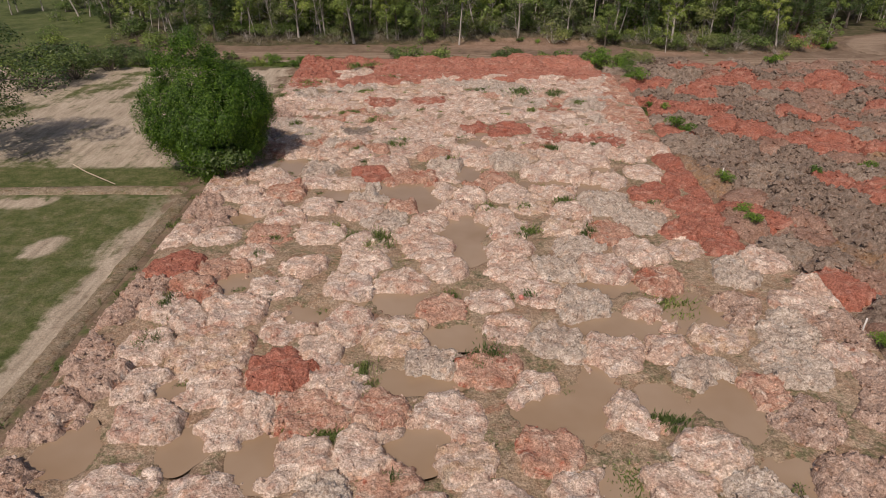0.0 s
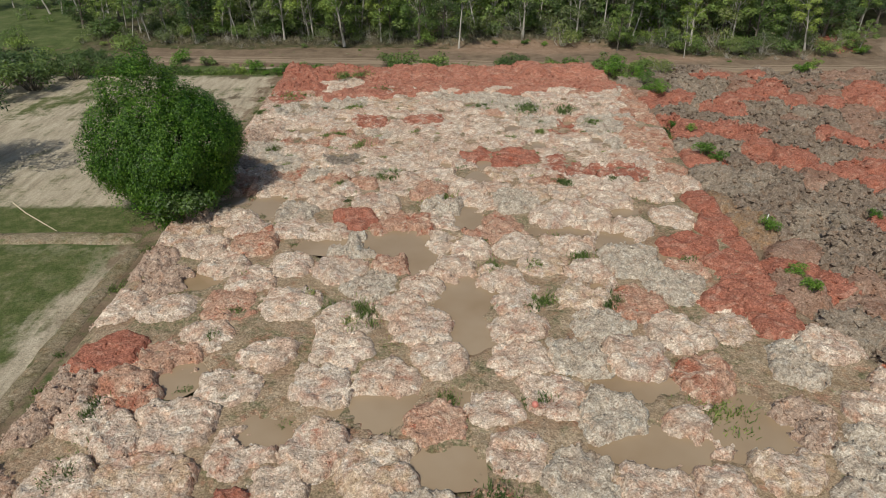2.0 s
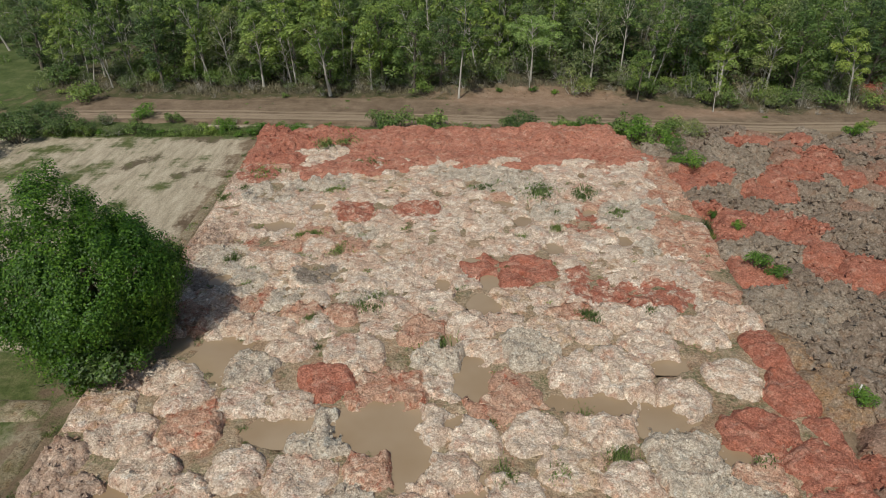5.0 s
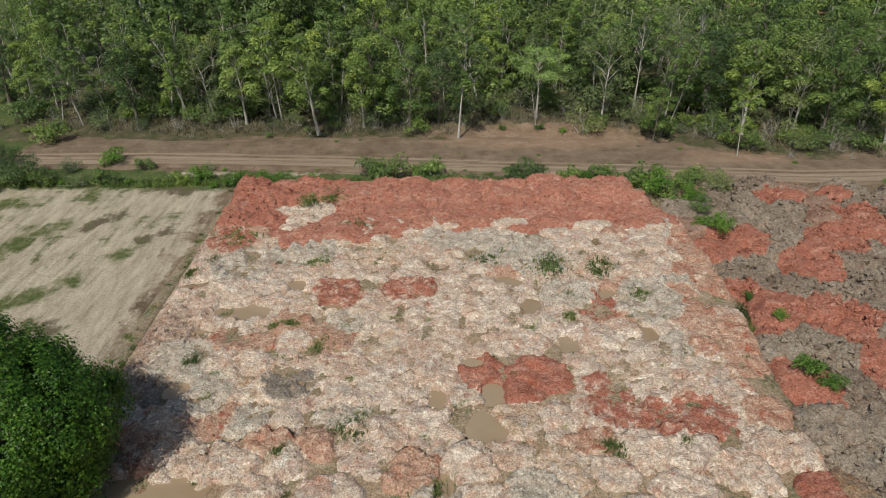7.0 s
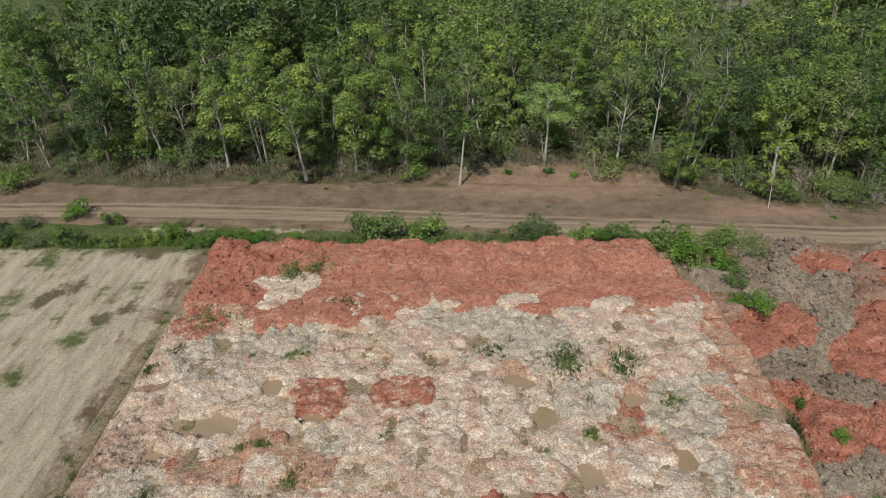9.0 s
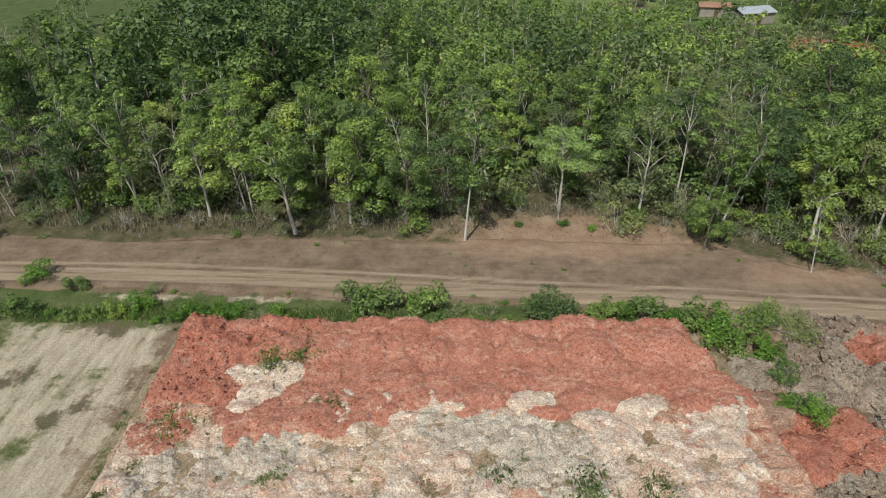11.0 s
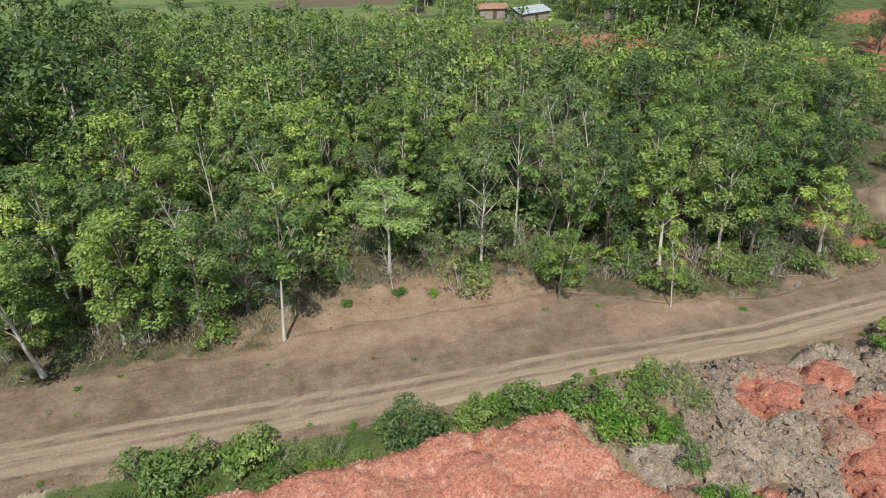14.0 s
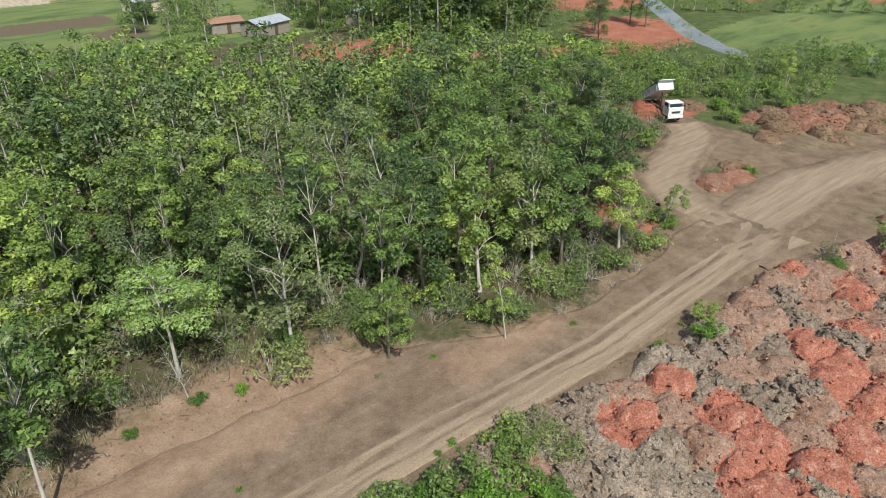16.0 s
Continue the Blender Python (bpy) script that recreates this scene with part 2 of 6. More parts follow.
def ground_material():
    m = material("open_ground", 0.95, 0.12)
    n = Net(m)
    wob = n.math("ADD", n.math("MULTIPLY", n.math("SUBTRACT", n.noise(0.55, 6.0, 0.68), 0.5), 1.5),
                 n.math("MULTIPLY", n.math("SUBTRACT", n.noise(0.5, 5.0, 0.6, stretch=(1.8, 0.28, 1.0, 32)), 0.5), 0.9))
    fine = n.noise(6.0, 6.0, 0.75)

    def zone(name, soft=0.16):
        return n.band(n.math("ADD", n.attr(name), wob), 0.5 - soft, 0.5 + soft)

    meadow = n.ramp(n.noise(0.35, 8.0, 0.75), (0.3, (0.045, 0.062, 0.02)), (0.48, (0.078, 0.102, 0.034)), (0.6, (0.115, 0.13, 0.052)), (0.72, (0.18, 0.155, 0.092)))
    litter = n.ramp(n.noise(0.8, 7.0, 0.75), (0.3, (0.04, 0.045, 0.02)), (0.45, (0.075, 0.075, 0.035)), (0.55, (0.11, 0.09, 0.055)), (0.7, (0.17, 0.14, 0.09)))
    sand = n.ramp(n.noise(0.7, 7.0, 0.7, stretch=(2.2, 0.35, 1.0, 14)), (0.3, (0.25, 0.205, 0.145)), (0.5, (0.405, 0.34, 0.25)), (0.7, (0.52, 0.44, 0.335)))
    grass = n.ramp(n.noise(0.9, 8.0, 0.76), (0.3, (0.05, 0.066, 0.02)), (0.47, (0.085, 0.105, 0.034)), (0.58, (0.135, 0.135, 0.06)), (0.7, (0.23, 0.195, 0.12)))
    dirt = n.ramp(n.noise(0.35, 7.0, 0.7), (0.3, (0.117, 0.082, 0.054)), (0.5, (0.187, 0.135, 0.091)), (0.7, (0.270, 0.200, 0.139)))
    wet = (0.135, 0.105, 0.07)
    red = n.ramp(n.noise(0.3, 7.0, 0.7), (0.3, (0.25, 0.085, 0.053)), (0.5, (0.32, 0.125, 0.08)), (0.7, (0.37, 0.18, 0.12)))
    crop = n.ramp(n.noise(0.12, 6.0, 0.65, stretch=(0.3, 1.0, 1.0, -12)), (0.35, (0.065, 0.095, 0.035)), (0.48, (0.125, 0.165, 0.06)), (0.58, (0.17, 0.20, 0.07)), (0.68, (0.10, 0.105, 0.055)))
    col = n.mix(zone("litter"), meadow, litter)
    col = n.mix(zone("crop", 0.08), col, crop)
    col = n.mix(zone("sand"), col, sand)
    col = n.mix(zone("wet"), col, wet)
    col = n.mix(zone("grass", 0.22), col, grass)
    col = n.mix(zone("dirt"), col, dirt)
    col = n.mix(zone("red", 0.1), col, red)
    cut = n.ramp(n.noise(0.6, 7.0, 0.75), (0.3, (0.22, 0.13, 0.085)), (0.5, (0.33, 0.215, 0.148)), (0.7, (0.44, 0.32, 0.235)))
    col = n.mix(n.math("MULTIPLY", n.band(n.math("ADD", n.attr("cut"), n.math("MULTIPLY", n.math("SUBTRACT", n.noise(0.4, 6.0, 0.7), 0.5), 1.2)), 0.25, 0.8), 0.6), col, cut)
    col = n.mix(0.75, col, n.ramp(fine, (0.28, (0.45, 0.44, 0.42)), (0.5, (0.97, 0.97, 0.97)), (0.72, (1.3, 1.3, 1.25))), "MULTIPLY")
    n.done(col)
    n.bump(n.math("ADD", fine, n.math("MULTIPLY", n.noise(1.3, 6.0, 0.7), 1.5)), 0.6, 0.16)
    return m


GROUND = ground_material()


def road_material():
    m = material("packed_earth", 0.93, 0.15)
    n = Net(m)
    base = n.ramp(n.noise(0.45, 8.0, 0.74), (0.3, (0.120, 0.084, 0.056)), (0.5, (0.188, 0.136, 0.094)), (0.7, (0.262, 0.194, 0.138)))
    dust = n.ramp(n.noise(0.8, 6.0, 0.7, stretch=(0.15, 2.2, 1.0)), (0.3, (0.216, 0.158, 0.109)), (0.6, (0.331, 0.253, 0.179)))
    broken = n.math("ADD", n.attr("track"), n.math("MULTIPLY", n.math("SUBTRACT", n.noise(0.5, 6.0, 0.7, stretch=(0.2, 1.6, 1.0)), 0.5), 0.7))
    scrape = n.noise(1.1, 6.0, 0.7, stretch=(0.16, 1.5, 1.0, -3))
    col = n.mix(0.55, base, n.ramp(scrape, (0.32, (0.78, 0.75, 0.72)), (0.5, (1.0, 1.0, 1.0)), (0.68, (1.22, 1.2, 1.18))), "MULTIPLY")
    cut = n.ramp(n.noise(0.6, 7.0, 0.75), (0.3, (0.22, 0.13, 0.085)), (0.5, (0.33, 0.215, 0.148)), (0.7, (0.44, 0.32, 0.235)))
    col = n.mix(n.math("MULTIPLY", n.band(n.math("ADD", n.attr("cut"), n.math("MULTIPLY", n.math("SUBTRACT", n.noise(0.4, 6.0, 0.7), 0.5), 1.2)), 0.25, 0.8), 0.6), col, cut)
    col = n.mix(n.band(broken, 0.30, 0.75), col, dust)
    fine = n.noise(7.0, 6.0, 0.75)
    col = n.mix(0.7, col, n.ramp(fine, (0.28, (0.5, 0.48, 0.46)), (0.5, (0.97, 0.97, 0.97)), (0.72, (1.25, 1.25, 1.2))), "MULTIPLY")
    n.done(col)
    n.bump(n.math("ADD", fine, n.math("MULTIPLY", n.noise(1.6, 6.0, 0.7), 1.4)), 0.6, 0.15)
    return m


ROAD = road_material()


def leaf_material(name, dark, mid, light, glow=0.28, rough=0.5):
    m = material(name, rough, 0.3)
    n = Net(m)
    col = n.ramp(n.island(), (0.0, tuple(0.8 * c for c in dark)), (0.5, mid), (1.0, tuple(1.15 * c for c in light)))
    tone = n.ramp(n.random(), (0.0, (0.64, 0.72, 0.70)), (0.35, (0.90, 0.94, 0.90)), (0.7, (1.05, 1.06, 1.0)), (1.0, (1.24, 1.20, 0.98)))
    col = n.mix(1.0, col, tone, "MULTIPLY")
    patch = n.ramp(n.noise(0.55, 3.0), (0.35, (0.8, 0.84, 0.8)), (0.65, (1.15, 1.12, 1.05)))
    col = n.mix(1.0, col, patch, "MULTIPLY")
    stand = n.ramp(n.noise(0.14, 3.0, 0.6), (0.34, (0.66, 0.74, 0.72)), (0.5, (1.0, 1.0, 1.0)), (0.64, (1.20, 1.17, 1.0)))
    col = n.mix(0.85, col, stand, "MULTIPLY")
    n.done(col)
    thin = n.add("ShaderNodeBsdfTranslucent")
    n.link(n.mix(1.0, col, (1.33, 1.5, 0.6), "MULTIPLY"), thin.inputs["Color"])
    both = n.add("ShaderNodeMixShader")
    n.link(glow, both.inputs[0])
    n.link(n.bsdf.outputs[0], both.inputs[1])
    n.link(thin.outputs[0], both.inputs[2])
    n.link(both.outputs[0], n.t.nodes["Material Output"].inputs["Surface"])
    return m


LEAF_VINE = leaf_material("vine_leaf", (0.026, 0.064, 0.008), (0.050, 0.116, 0.013), (0.105, 0.190, 0.024))
LEAF_MID = leaf_material("broad_leaf", (0.103, 0.153, 0.045), (0.154, 0.218, 0.065), (0.24, 0.3, 0.095))
LEAF_LIGHT = leaf_material("young_leaf", (0.155, 0.213, 0.056), (0.225, 0.283, 0.081), (0.31, 0.367, 0.12))
LEAF_PARASOL = leaf_material("pale_young_leaf", (0.27, 0.35, 0.105), (0.38, 0.47, 0.15), (0.48, 0.56, 0.21))
LEAF_DARK = leaf_material("dark_leaf", (0.062, 0.099, 0.039), (0.093, 0.136, 0.052), (0.142, 0.189, 0.073))
LEAF_OLIVE = leaf_material("olive_leaf", (0.104, 0.134, 0.059), (0.155, 0.188, 0.084), (0.224, 0.248, 0.125))
LEAF_FRESH = leaf_material("weed_leaf", (0.068, 0.135, 0.019), (0.108, 0.203, 0.03), (0.176, 0.27, 0.054))
GRASS = leaf_material("grass_blade", (0.082, 0.125, 0.040), (0.135, 0.185, 0.065), (0.24, 0.27, 0.13), 0.36)
DRY = leaf_material("dry_brush", (0.15, 0.12, 0.085), (0.22, 0.18, 0.13), (0.30, 0.25, 0.19), 0.1)


def bark_material(name, a, b):
    m = material(name, 0.9, 0.2)
    n = Net(m)
    n.done(n.ramp(n.noise(3.0, 6.0, 0.7, stretch=(1, 1, 0.3)), (0.3, a), (0.7, b)))
    n.bump(n.noise(9.0, 5.0, 0.7, stretch=(1, 1, 0.25)), 0.5, 0.05)
    return m


BARK_PALE = bark_material("pale_bark", (0.30, 0.27, 0.23), (0.56, 0.52, 0.46))
BARK_GREY = bark_material("grey_twigs", (0.13, 0.11, 0.09), (0.27, 0.235, 0.195))
BARK_DARK = bark_material("dark_bark", (0.09, 0.075, 0.06), (0.20, 0.17, 0.135))


def plain(name, colour, rough=0.5, metal=0.0, wear=0.25):
    m = material(name, rough, 0.4)
    n = Net(m)
    n.bsdf.inputs["Metallic"].default_value = metal
    dark = tuple(c * (1 - wear) for c in colour)
    n.done(n.ramp(n.noise(1.7, 6.0, 0.7), (0.35, dark), (0.6, colour)))
    return m


# ---- mesh helpers ----
def hashed(ix, iy, seed):
    v = np.sin(ix * 127.1 + iy * 311.7 + seed * 74.7) * 43758.5453
    return v - np.floor(v)


def vnoise(x, y, seed=0):
    """Smooth value noise, 0 to 1, on arrays."""
    x, y = np.asarray(x, float), np.asarray(y, float)
    ix, iy = np.floor(x), np.floor(y)
    fx, fy = x - ix, y - iy
    fx, fy = fx * fx * (3 - 2 * fx), fy * fy * (3 - 2 * fy)
    a, b = hashed(ix, iy, seed), hashed(ix + 1, iy, seed)
    c, d = hashed(ix, iy + 1, seed), hashed(ix + 1, iy + 1, seed)
    return (a + (b - a) * fx) * (1 - fy) + (c + (d - c) * fx) * fy


def fbm(x, y, seed=0, octaves=4, gain=0.5):
    s, amp, tot = 0.0, 1.0, 0.0
    for o in range(octaves):
        s = s + amp * vnoise(x * 2 ** o + 17 * o, y * 2 ** o - 9 * o, seed + o)
        tot += amp
        amp *= gain
    return s / tot


def mesh_of(name, verts, faces, mat=None, smooth=True):
    me = bpy.data.meshes.new(name)
    me.from_pydata(np.asarray(verts).tolist(), [], np.asarray(faces).tolist() if isinstance(faces, np.ndarray) else faces)
    if smooth:
        me.polygons.foreach_set("use_smooth", np.ones(len(me.polygons), bool))
    if mat:
        me.materials.append(mat)
    me.update()
    return me


def grid_faces(nx, ny):
    """Quads of a grid with ny rows of nx vertices."""
    i = np.arange(nx - 1)[None, :] + nx * np.arange(ny - 1)[:, None]
    return np.stack([i, i + 1, i + nx + 1, i + nx], -1).reshape(-1, 4)


def attribute(me, name, values):
    me.attributes.new(name, "FLOAT", "POINT").data.foreach_set("value", np.asarray(values, np.float32).ravel())


def part(name, me, parent, label="", mat=None):
    ob = new(name, me)
    ob.parent = parent
    if mat:
        ob.data.materials.clear()
        ob.data.materials.append(mat)
    return tagged(ob, label)


def bm_mesh(name, bm, mat, bevel=0.0):
    if bevel:
        bmesh.ops.bevel(bm, geom=list(bm.edges), offset=bevel, segments=2, affect="EDGES", profile=0.6)
    me = bpy.data.meshes.new(name)
    bm.to_mesh(me)
    bm.free()
    me.materials.append(mat)
    return me


def box(bm, centre, size, turn=None):
    m = Matrix.Translation(centre) @ (turn.to_4x4() if turn else Matrix.Identity(4)) @ Matrix.Diagonal((*size, 1))
    return bmesh.ops.create_cube(bm, size=1.0, matrix=m)["verts"]


def tube(path, radii, sides=6):
    """Vertices and faces of a tapered tube along a path."""
    path = np.asarray(path, float)
    d = np.gradient(path, axis=0)
    d /= np.linalg.norm(d, axis=1)[:, None] + 1e-9
    ref = np.where(np.abs(d[:, 2:3]) > 0.9, np.array([[1.0, 0, 0]]), np.array([[0, 0, 1.0]]))
    u = np.cross(d, ref)
    u /= np.linalg.norm(u, axis=1)[:, None] + 1e-9
    w = np.cross(d, u)
    a = np.linspace(0, 2 * np.pi, sides, endpoint=False)
    ring = u[:, None] * np.cos(a)[None, :, None] + w[:, None] * np.sin(a)[None, :, None]
    v = (path[:, None] + ring * np.asarray(radii)[:, None, None]).reshape(-1, 3)
    f = [(i * sides + j, i * sides + (j + 1) % sides, (i + 1) * sides + (j + 1) % sides, (i + 1) * sides + j) for i in range(len(path) - 1) for j in range(sides)]
    return v, f


def joined(pieces):
    vs, fs, k = [], [], 0
    for v, f in pieces:
        vs.append(np.asarray(v))
        fs += [tuple(int(i) + k for i in q) for q in f]
        k += len(v)
    return np.concatenate(vs), fs


def leaf_cloud(centres, normals, size, rng, slim=0.55, droop=0.0, folded=True):
    """One leaf for each centre, folded or a plain pointed blade, facing about along its normal."""
    n = len(centres)
    nrm = normals + rng.normal(0, 0.42, (n, 3))
    nrm /= np.linalg.norm(nrm, axis=1)[:, None] + 1e-9
    t = rng.normal(0, 1, (n, 3))
    t[:, 2] -= droop * 2
    t -= nrm * (t * nrm).sum(1)[:, None]
    t /= np.linalg.norm(t, axis=1)[:, None] + 1e-9
    s = np.cross(nrm, t)
    ln = (size * rng.uniform(0.6, 1.3, n))[:, None]
    fold = nrm * ln * 0.12
    if not folded:
        v = np.stack([centres - t * ln * 0.5, centres + t * ln * 0.32 + s * ln * slim * 0.5, centres + t * ln * 0.5 - s * ln * slim * 0.5 + fold], 1).reshape(-1, 3)
        return v, np.arange(3 * n).reshape(-1, 3)
    v = np.stack([centres - t * ln * 0.5, centres + s * ln * slim * 0.5 + fold, centres + t * ln * 0.5, centres - s * ln * slim * 0.5 + fold], 1).reshape(-1, 3)
    f = np.arange(4 * n).reshape(-1, 4)
    return v, f


# ---- the lie of the land ----
FRONT_X = [-70, -45, -30, -22, -14, -6, 1, 6, 12, 17, 21, 26, 33, 41, 52, 58]
FRONT_Y = [108, 106, 104, 105, 105, 105, 104, 107.5, 108.5, 108, 107, 104.5, 100.5, 98.5, 99, 101]
NEAR_X = [-70, -27, -15, 6, 23, 38, 48, 58, 75, 105]
NEAR_Y = [96, 95.5, 95.0, 94.0, 93.2, 91.6, 91.6, 91.4, 87.0, 80.0]


def front(x):
    return np.interp(x, FRONT_X, FRONT_Y)


def near(x):
    return np.interp(x, NEAR_X, NEAR_Y)


def blob(x, y, cx, cy, rx, ry, turn=0.0):
    c, s = math.cos(radians(turn)), math.sin(radians(turn))
    u, v = (x - cx) * c + (y - cy) * s, -(x - cx) * s + (y - cy) * c
    return np.clip(1.5 - np.sqrt((u / rx) ** 2 + (v / ry) ** 2), 0, 1)


def rect(x, y, x0, x1, y0, y1, soft=1.5):
    return np.clip(np.minimum.reduce([x - x0, x1 - x, y - y0, y1 - y]) / soft + 0.5, 0, 1)


def along(x, y, pts, width):
    """Weight of a band of that half width along a bent line."""
    best = np.full(np.shape(x), 1e9)
    for (ax, ay), (bx, by) in zip(pts, pts[1:]):
        dx, dy = bx - ax, by - ay
        k = np.clip(((x - ax) * dx + (y - ay) * dy) / (dx * dx + dy * dy), 0, 1)
        best = np.minimum(best, np.hypot(x - ax - k * dx, y - ay - k * dy))
    return np.clip((width - best) / 1.6 + 0.5, 0, 1)


TURNING = [(50, 95), (58, 95.5), (66, 98), (78, 98), (92, 94), (110, 88)]
SPUR = [(60, 97), (64, 106), (74, 110), (86, 115), (87, 120)]
SPUR_B = [(72, 98), (82, 103), (87, 112)]


def ground_height(x, y):
    z = 0.16 * (fbm(x * 0.12, y * 0.12, 3) - 0.5)
    bank = np.clip((y - front(x) + 2.0) / 5.0, 0, 1) * (x > -75) * (x < 62)
    z = z + 0.55 * bank * bank * (3 - 2 * bank) + 0.5 * bank * (fbm(x * 0.45, y * 0.45, 8) - 0.5)
    return z - 1.3 * np.maximum(along(x, y, CANAL, 2.7), blob(x, y, 157, 112.5, 10, 2.6, -22))


CANAL = [(190, 197), (172, 178), (163.5, 169), (151, 156), (142, 146), (136, 135.5)]
xs = np.concatenate([[-1800, -700, -300, -150, -100, -80], np.arange(-68, 112, 1.4), np.arange(112, 190, 2.6), [200, 230, 300, 700, 1800]])
ys = np.concatenate([[-1800, -600, -200, -80, -40], np.arange(6, 128, 1.3), np.arange(128, 296, 2.6), [310, 330, 450, 900, 2200]])
gx, gy = np.meshgrid(xs, ys)
ground_me = mesh_of("ground", np.stack([gx, gy, ground_height(gx, gy)], -1).reshape(-1, 3), grid_faces(len(xs), len(ys)), GROUND)
w_forest = np.clip((gy - front(gx) + 4) / 3, 0, 1) * rect(gx, gy, -52, 92, 60, 205, 6)
attribute(ground_me, "litter", w_forest)
w_sand = np.maximum(rect(gx, gy, -75, -19.6, 53.5, 90.5), 0.62 * rect(gx, gy, -75, -19.6, 10, 48))
w_sand = np.maximum(w_sand, 0.95 * along(gx, gy, [(-21.6, 20), (-21.8, 31), (-22.6, 39.5), (-21.4, 43)], 1.1))
for b in ((-27.5, 39, 1.6, 1.6), (-30.5, 35, 1.8, 2.6), (-27.5, 31, 1.2, 1.5), (-33, 46, 3, 1.2)):
    w_sand = np.maximum(w_sand, 0.95 * blob(gx, gy, *b))
w_sand = np.maximum.reduce([w_sand, 0.9 * rect(gx, gy, -60, 46, 284, 420, 4), 0.75 * blob(gx, gy, -14, 94.2, 3.4, 0.9), 0.7 * blob(gx, gy, -7.5, 94.2, 3.4, 0.8), 0.7 * blob(gx, gy, -24, 94.2, 4, 1.0)])
attribute(ground_me, "sand", w_sand)
w_grass = 0.72 * rect(gx, gy, -60, -21.5, 10, 47.8) - 0.9 * np.clip(w_sand - 0.63, 0, 1) / 0.37 * (gy < 48)
w_grass = np.maximum.reduce([w_grass, 0.85 * rect(gx, gy, -60, -20, 49.5, 54.0), 0.26 * rect(gx, gy, -75, -24, 54, 90)])
for b in ((-35, 79, 2.2, 6, -28), (-25.3, 78, 1.1, 2.8, -28), (-28.5, 72.5, 1.2, 3.2, -28), (-32.6, 88.6, 2.8, 1.2), (-31, 70.5, 1.2, 3, -28), (-42, 80, 3, 7, -28),
          (-37, 54, 5, 3), (-27, 66, 1.2, 2.6, -28), (-48, 70, 3, 6, -28), (-24, 84, 0.8, 2, -28), (-40, 87, 4, 1.6)):
    w_grass = np.maximum(w_grass, 0.64 * blob(gx, gy, *b))
w_grass = np.maximum(w_grass, 0.55 * rect(gx, gy, -60, 24, 90.2, 92.8))
attribute(ground_me, "grass", np.clip(w_grass, 0, 1))
w_wet = 0.2 * rect(gx, gy, -75, -22, 54, 90)
for b in ((-25, 90, 3.8, 0.9), (-26.5, 67.5, 1.3, 1.3), (-24.3, 80.5, 0.8, 2.4, -28), (-19.9, 77, 0.5, 1.6), (-30, 83, 0.8, 3.0, -28)):
    w_wet = np.maximum(w_wet, 0.85 * blob(gx, gy, *b))
w_wet = np.maximum.reduce([w_wet, 0.9 * rect(gx, gy, 15, 50, 243, 257, 4), 0.85 * blob(gx, gy, 46, 230, 7, 8)])
attribute(ground_me, "wet", w_wet)
w_dirt = np.clip((gy - near(gx) + 1.5) / 2, 0, 1) * np.clip((front(gx) + 0.5 - gy) / 2, 0, 1) * (gx < 64) * np.clip((gx + 34) / 8, 0.32, 1)
w_dirt = np.maximum.reduce([w_dirt, along(gx, gy, TURNING, 7.0), along(gx, gy, SPUR, 4.6), along(gx, gy, SPUR_B, 3.2), rect(gx, gy, 20.5, 75, 10, 92, 2), 0.7 * rect(gx, gy, 75, 108, 80, 112, 5)])
w_dirt = np.maximum.reduce([w_dirt, 0.75 * blob(gx, gy, 12.5, 108, 4, 3.5), 0.62 * rect(gx, gy, -21.8, -18, 5, 91, 0.8), 0.9 * blob(gx, gy, 76, 102, 13, 8)])
attribute(ground_me, "dirt", w_dirt)
w_red = np.zeros(gx.shape)
for b in ((78, 186, 12, 9, -20), (92, 166, 8, 4, -30), (106, 160, 9, 4, -10), (138, 160, 16, 13, 40), (122, 150, 8, 5), (93, 123, 5, 4), (56.5, 105, 3, 4), (165, 190, 20, 10), (60, 110, 3, 3), (215, 152, 30, 4, -43)):
    w_red = np.maximum(w_red, blob(gx, gy, *b))
attribute(ground_me, "red", w_red)
attribute(ground_me, "cut", np.maximum(blob(gx, gy, 12, 105, 13, 4.5), 0.7 * blob(gx, gy, 32, 98.5, 8, 2.5)))
attribute(ground_me, "crop", np.maximum(rect(gx, gy, -60, 90, 207, 420, 3), rect(gx, gy, 140, 260, 90, 150, 4)))
tagged(new("ground", ground_me), "open ground of meadow, sand, leaf litter and bare earth", "ground", kind="structure")

# dirt road with worn wheel tracks
rx = np.arange(-46, 66.1, 0.7)
rv = np.linspace(0, 1, 26)
ry = near(rx)[None, :] + (np.minimum(front(rx) - 0.6, near(rx) + 11) - near(rx))[None, :] * rv[:, None]
RX = np.repeat(rx[None, :], len(rv), 0)
edge = np.minimum(rv, 1 - rv)[:, None]
ry = ry + (0.08 < 0.1) * (fbm(RX * 0.35, RX * 0 + rv[:, None] * 2, 5) - 0.5) * 1.6 * np.where(edge < 0.02, 1, 0.3)
track_at = ry - near(rx)[None, :] + 0.5 * np.sin(RX * 0.07)
track = sum(np.exp(-((track_at - c) / w) ** 2) for c, w in ((0.9, 0.35), (2.3, 0.4), (3.4, 0.3), (1.5, 0.22)))
rz = ground_height(RX, ry) + 0.16 - 0.05 * np.clip(track, 0, 1) - 0.5 * np.clip(0.04 - edge, 0, 1) / 0.04 * 0.5 + 0.10 * (fbm(RX * 0.9, ry * 0.9, 12) - 0.4)
road_me = mesh_of("road", np.stack([RX, ry, rz], -1).reshape(-1, 3), grid_faces(len(rx), len(rv)), ROAD)
attribute(road_me, "track", np.clip(track, 0, 1))
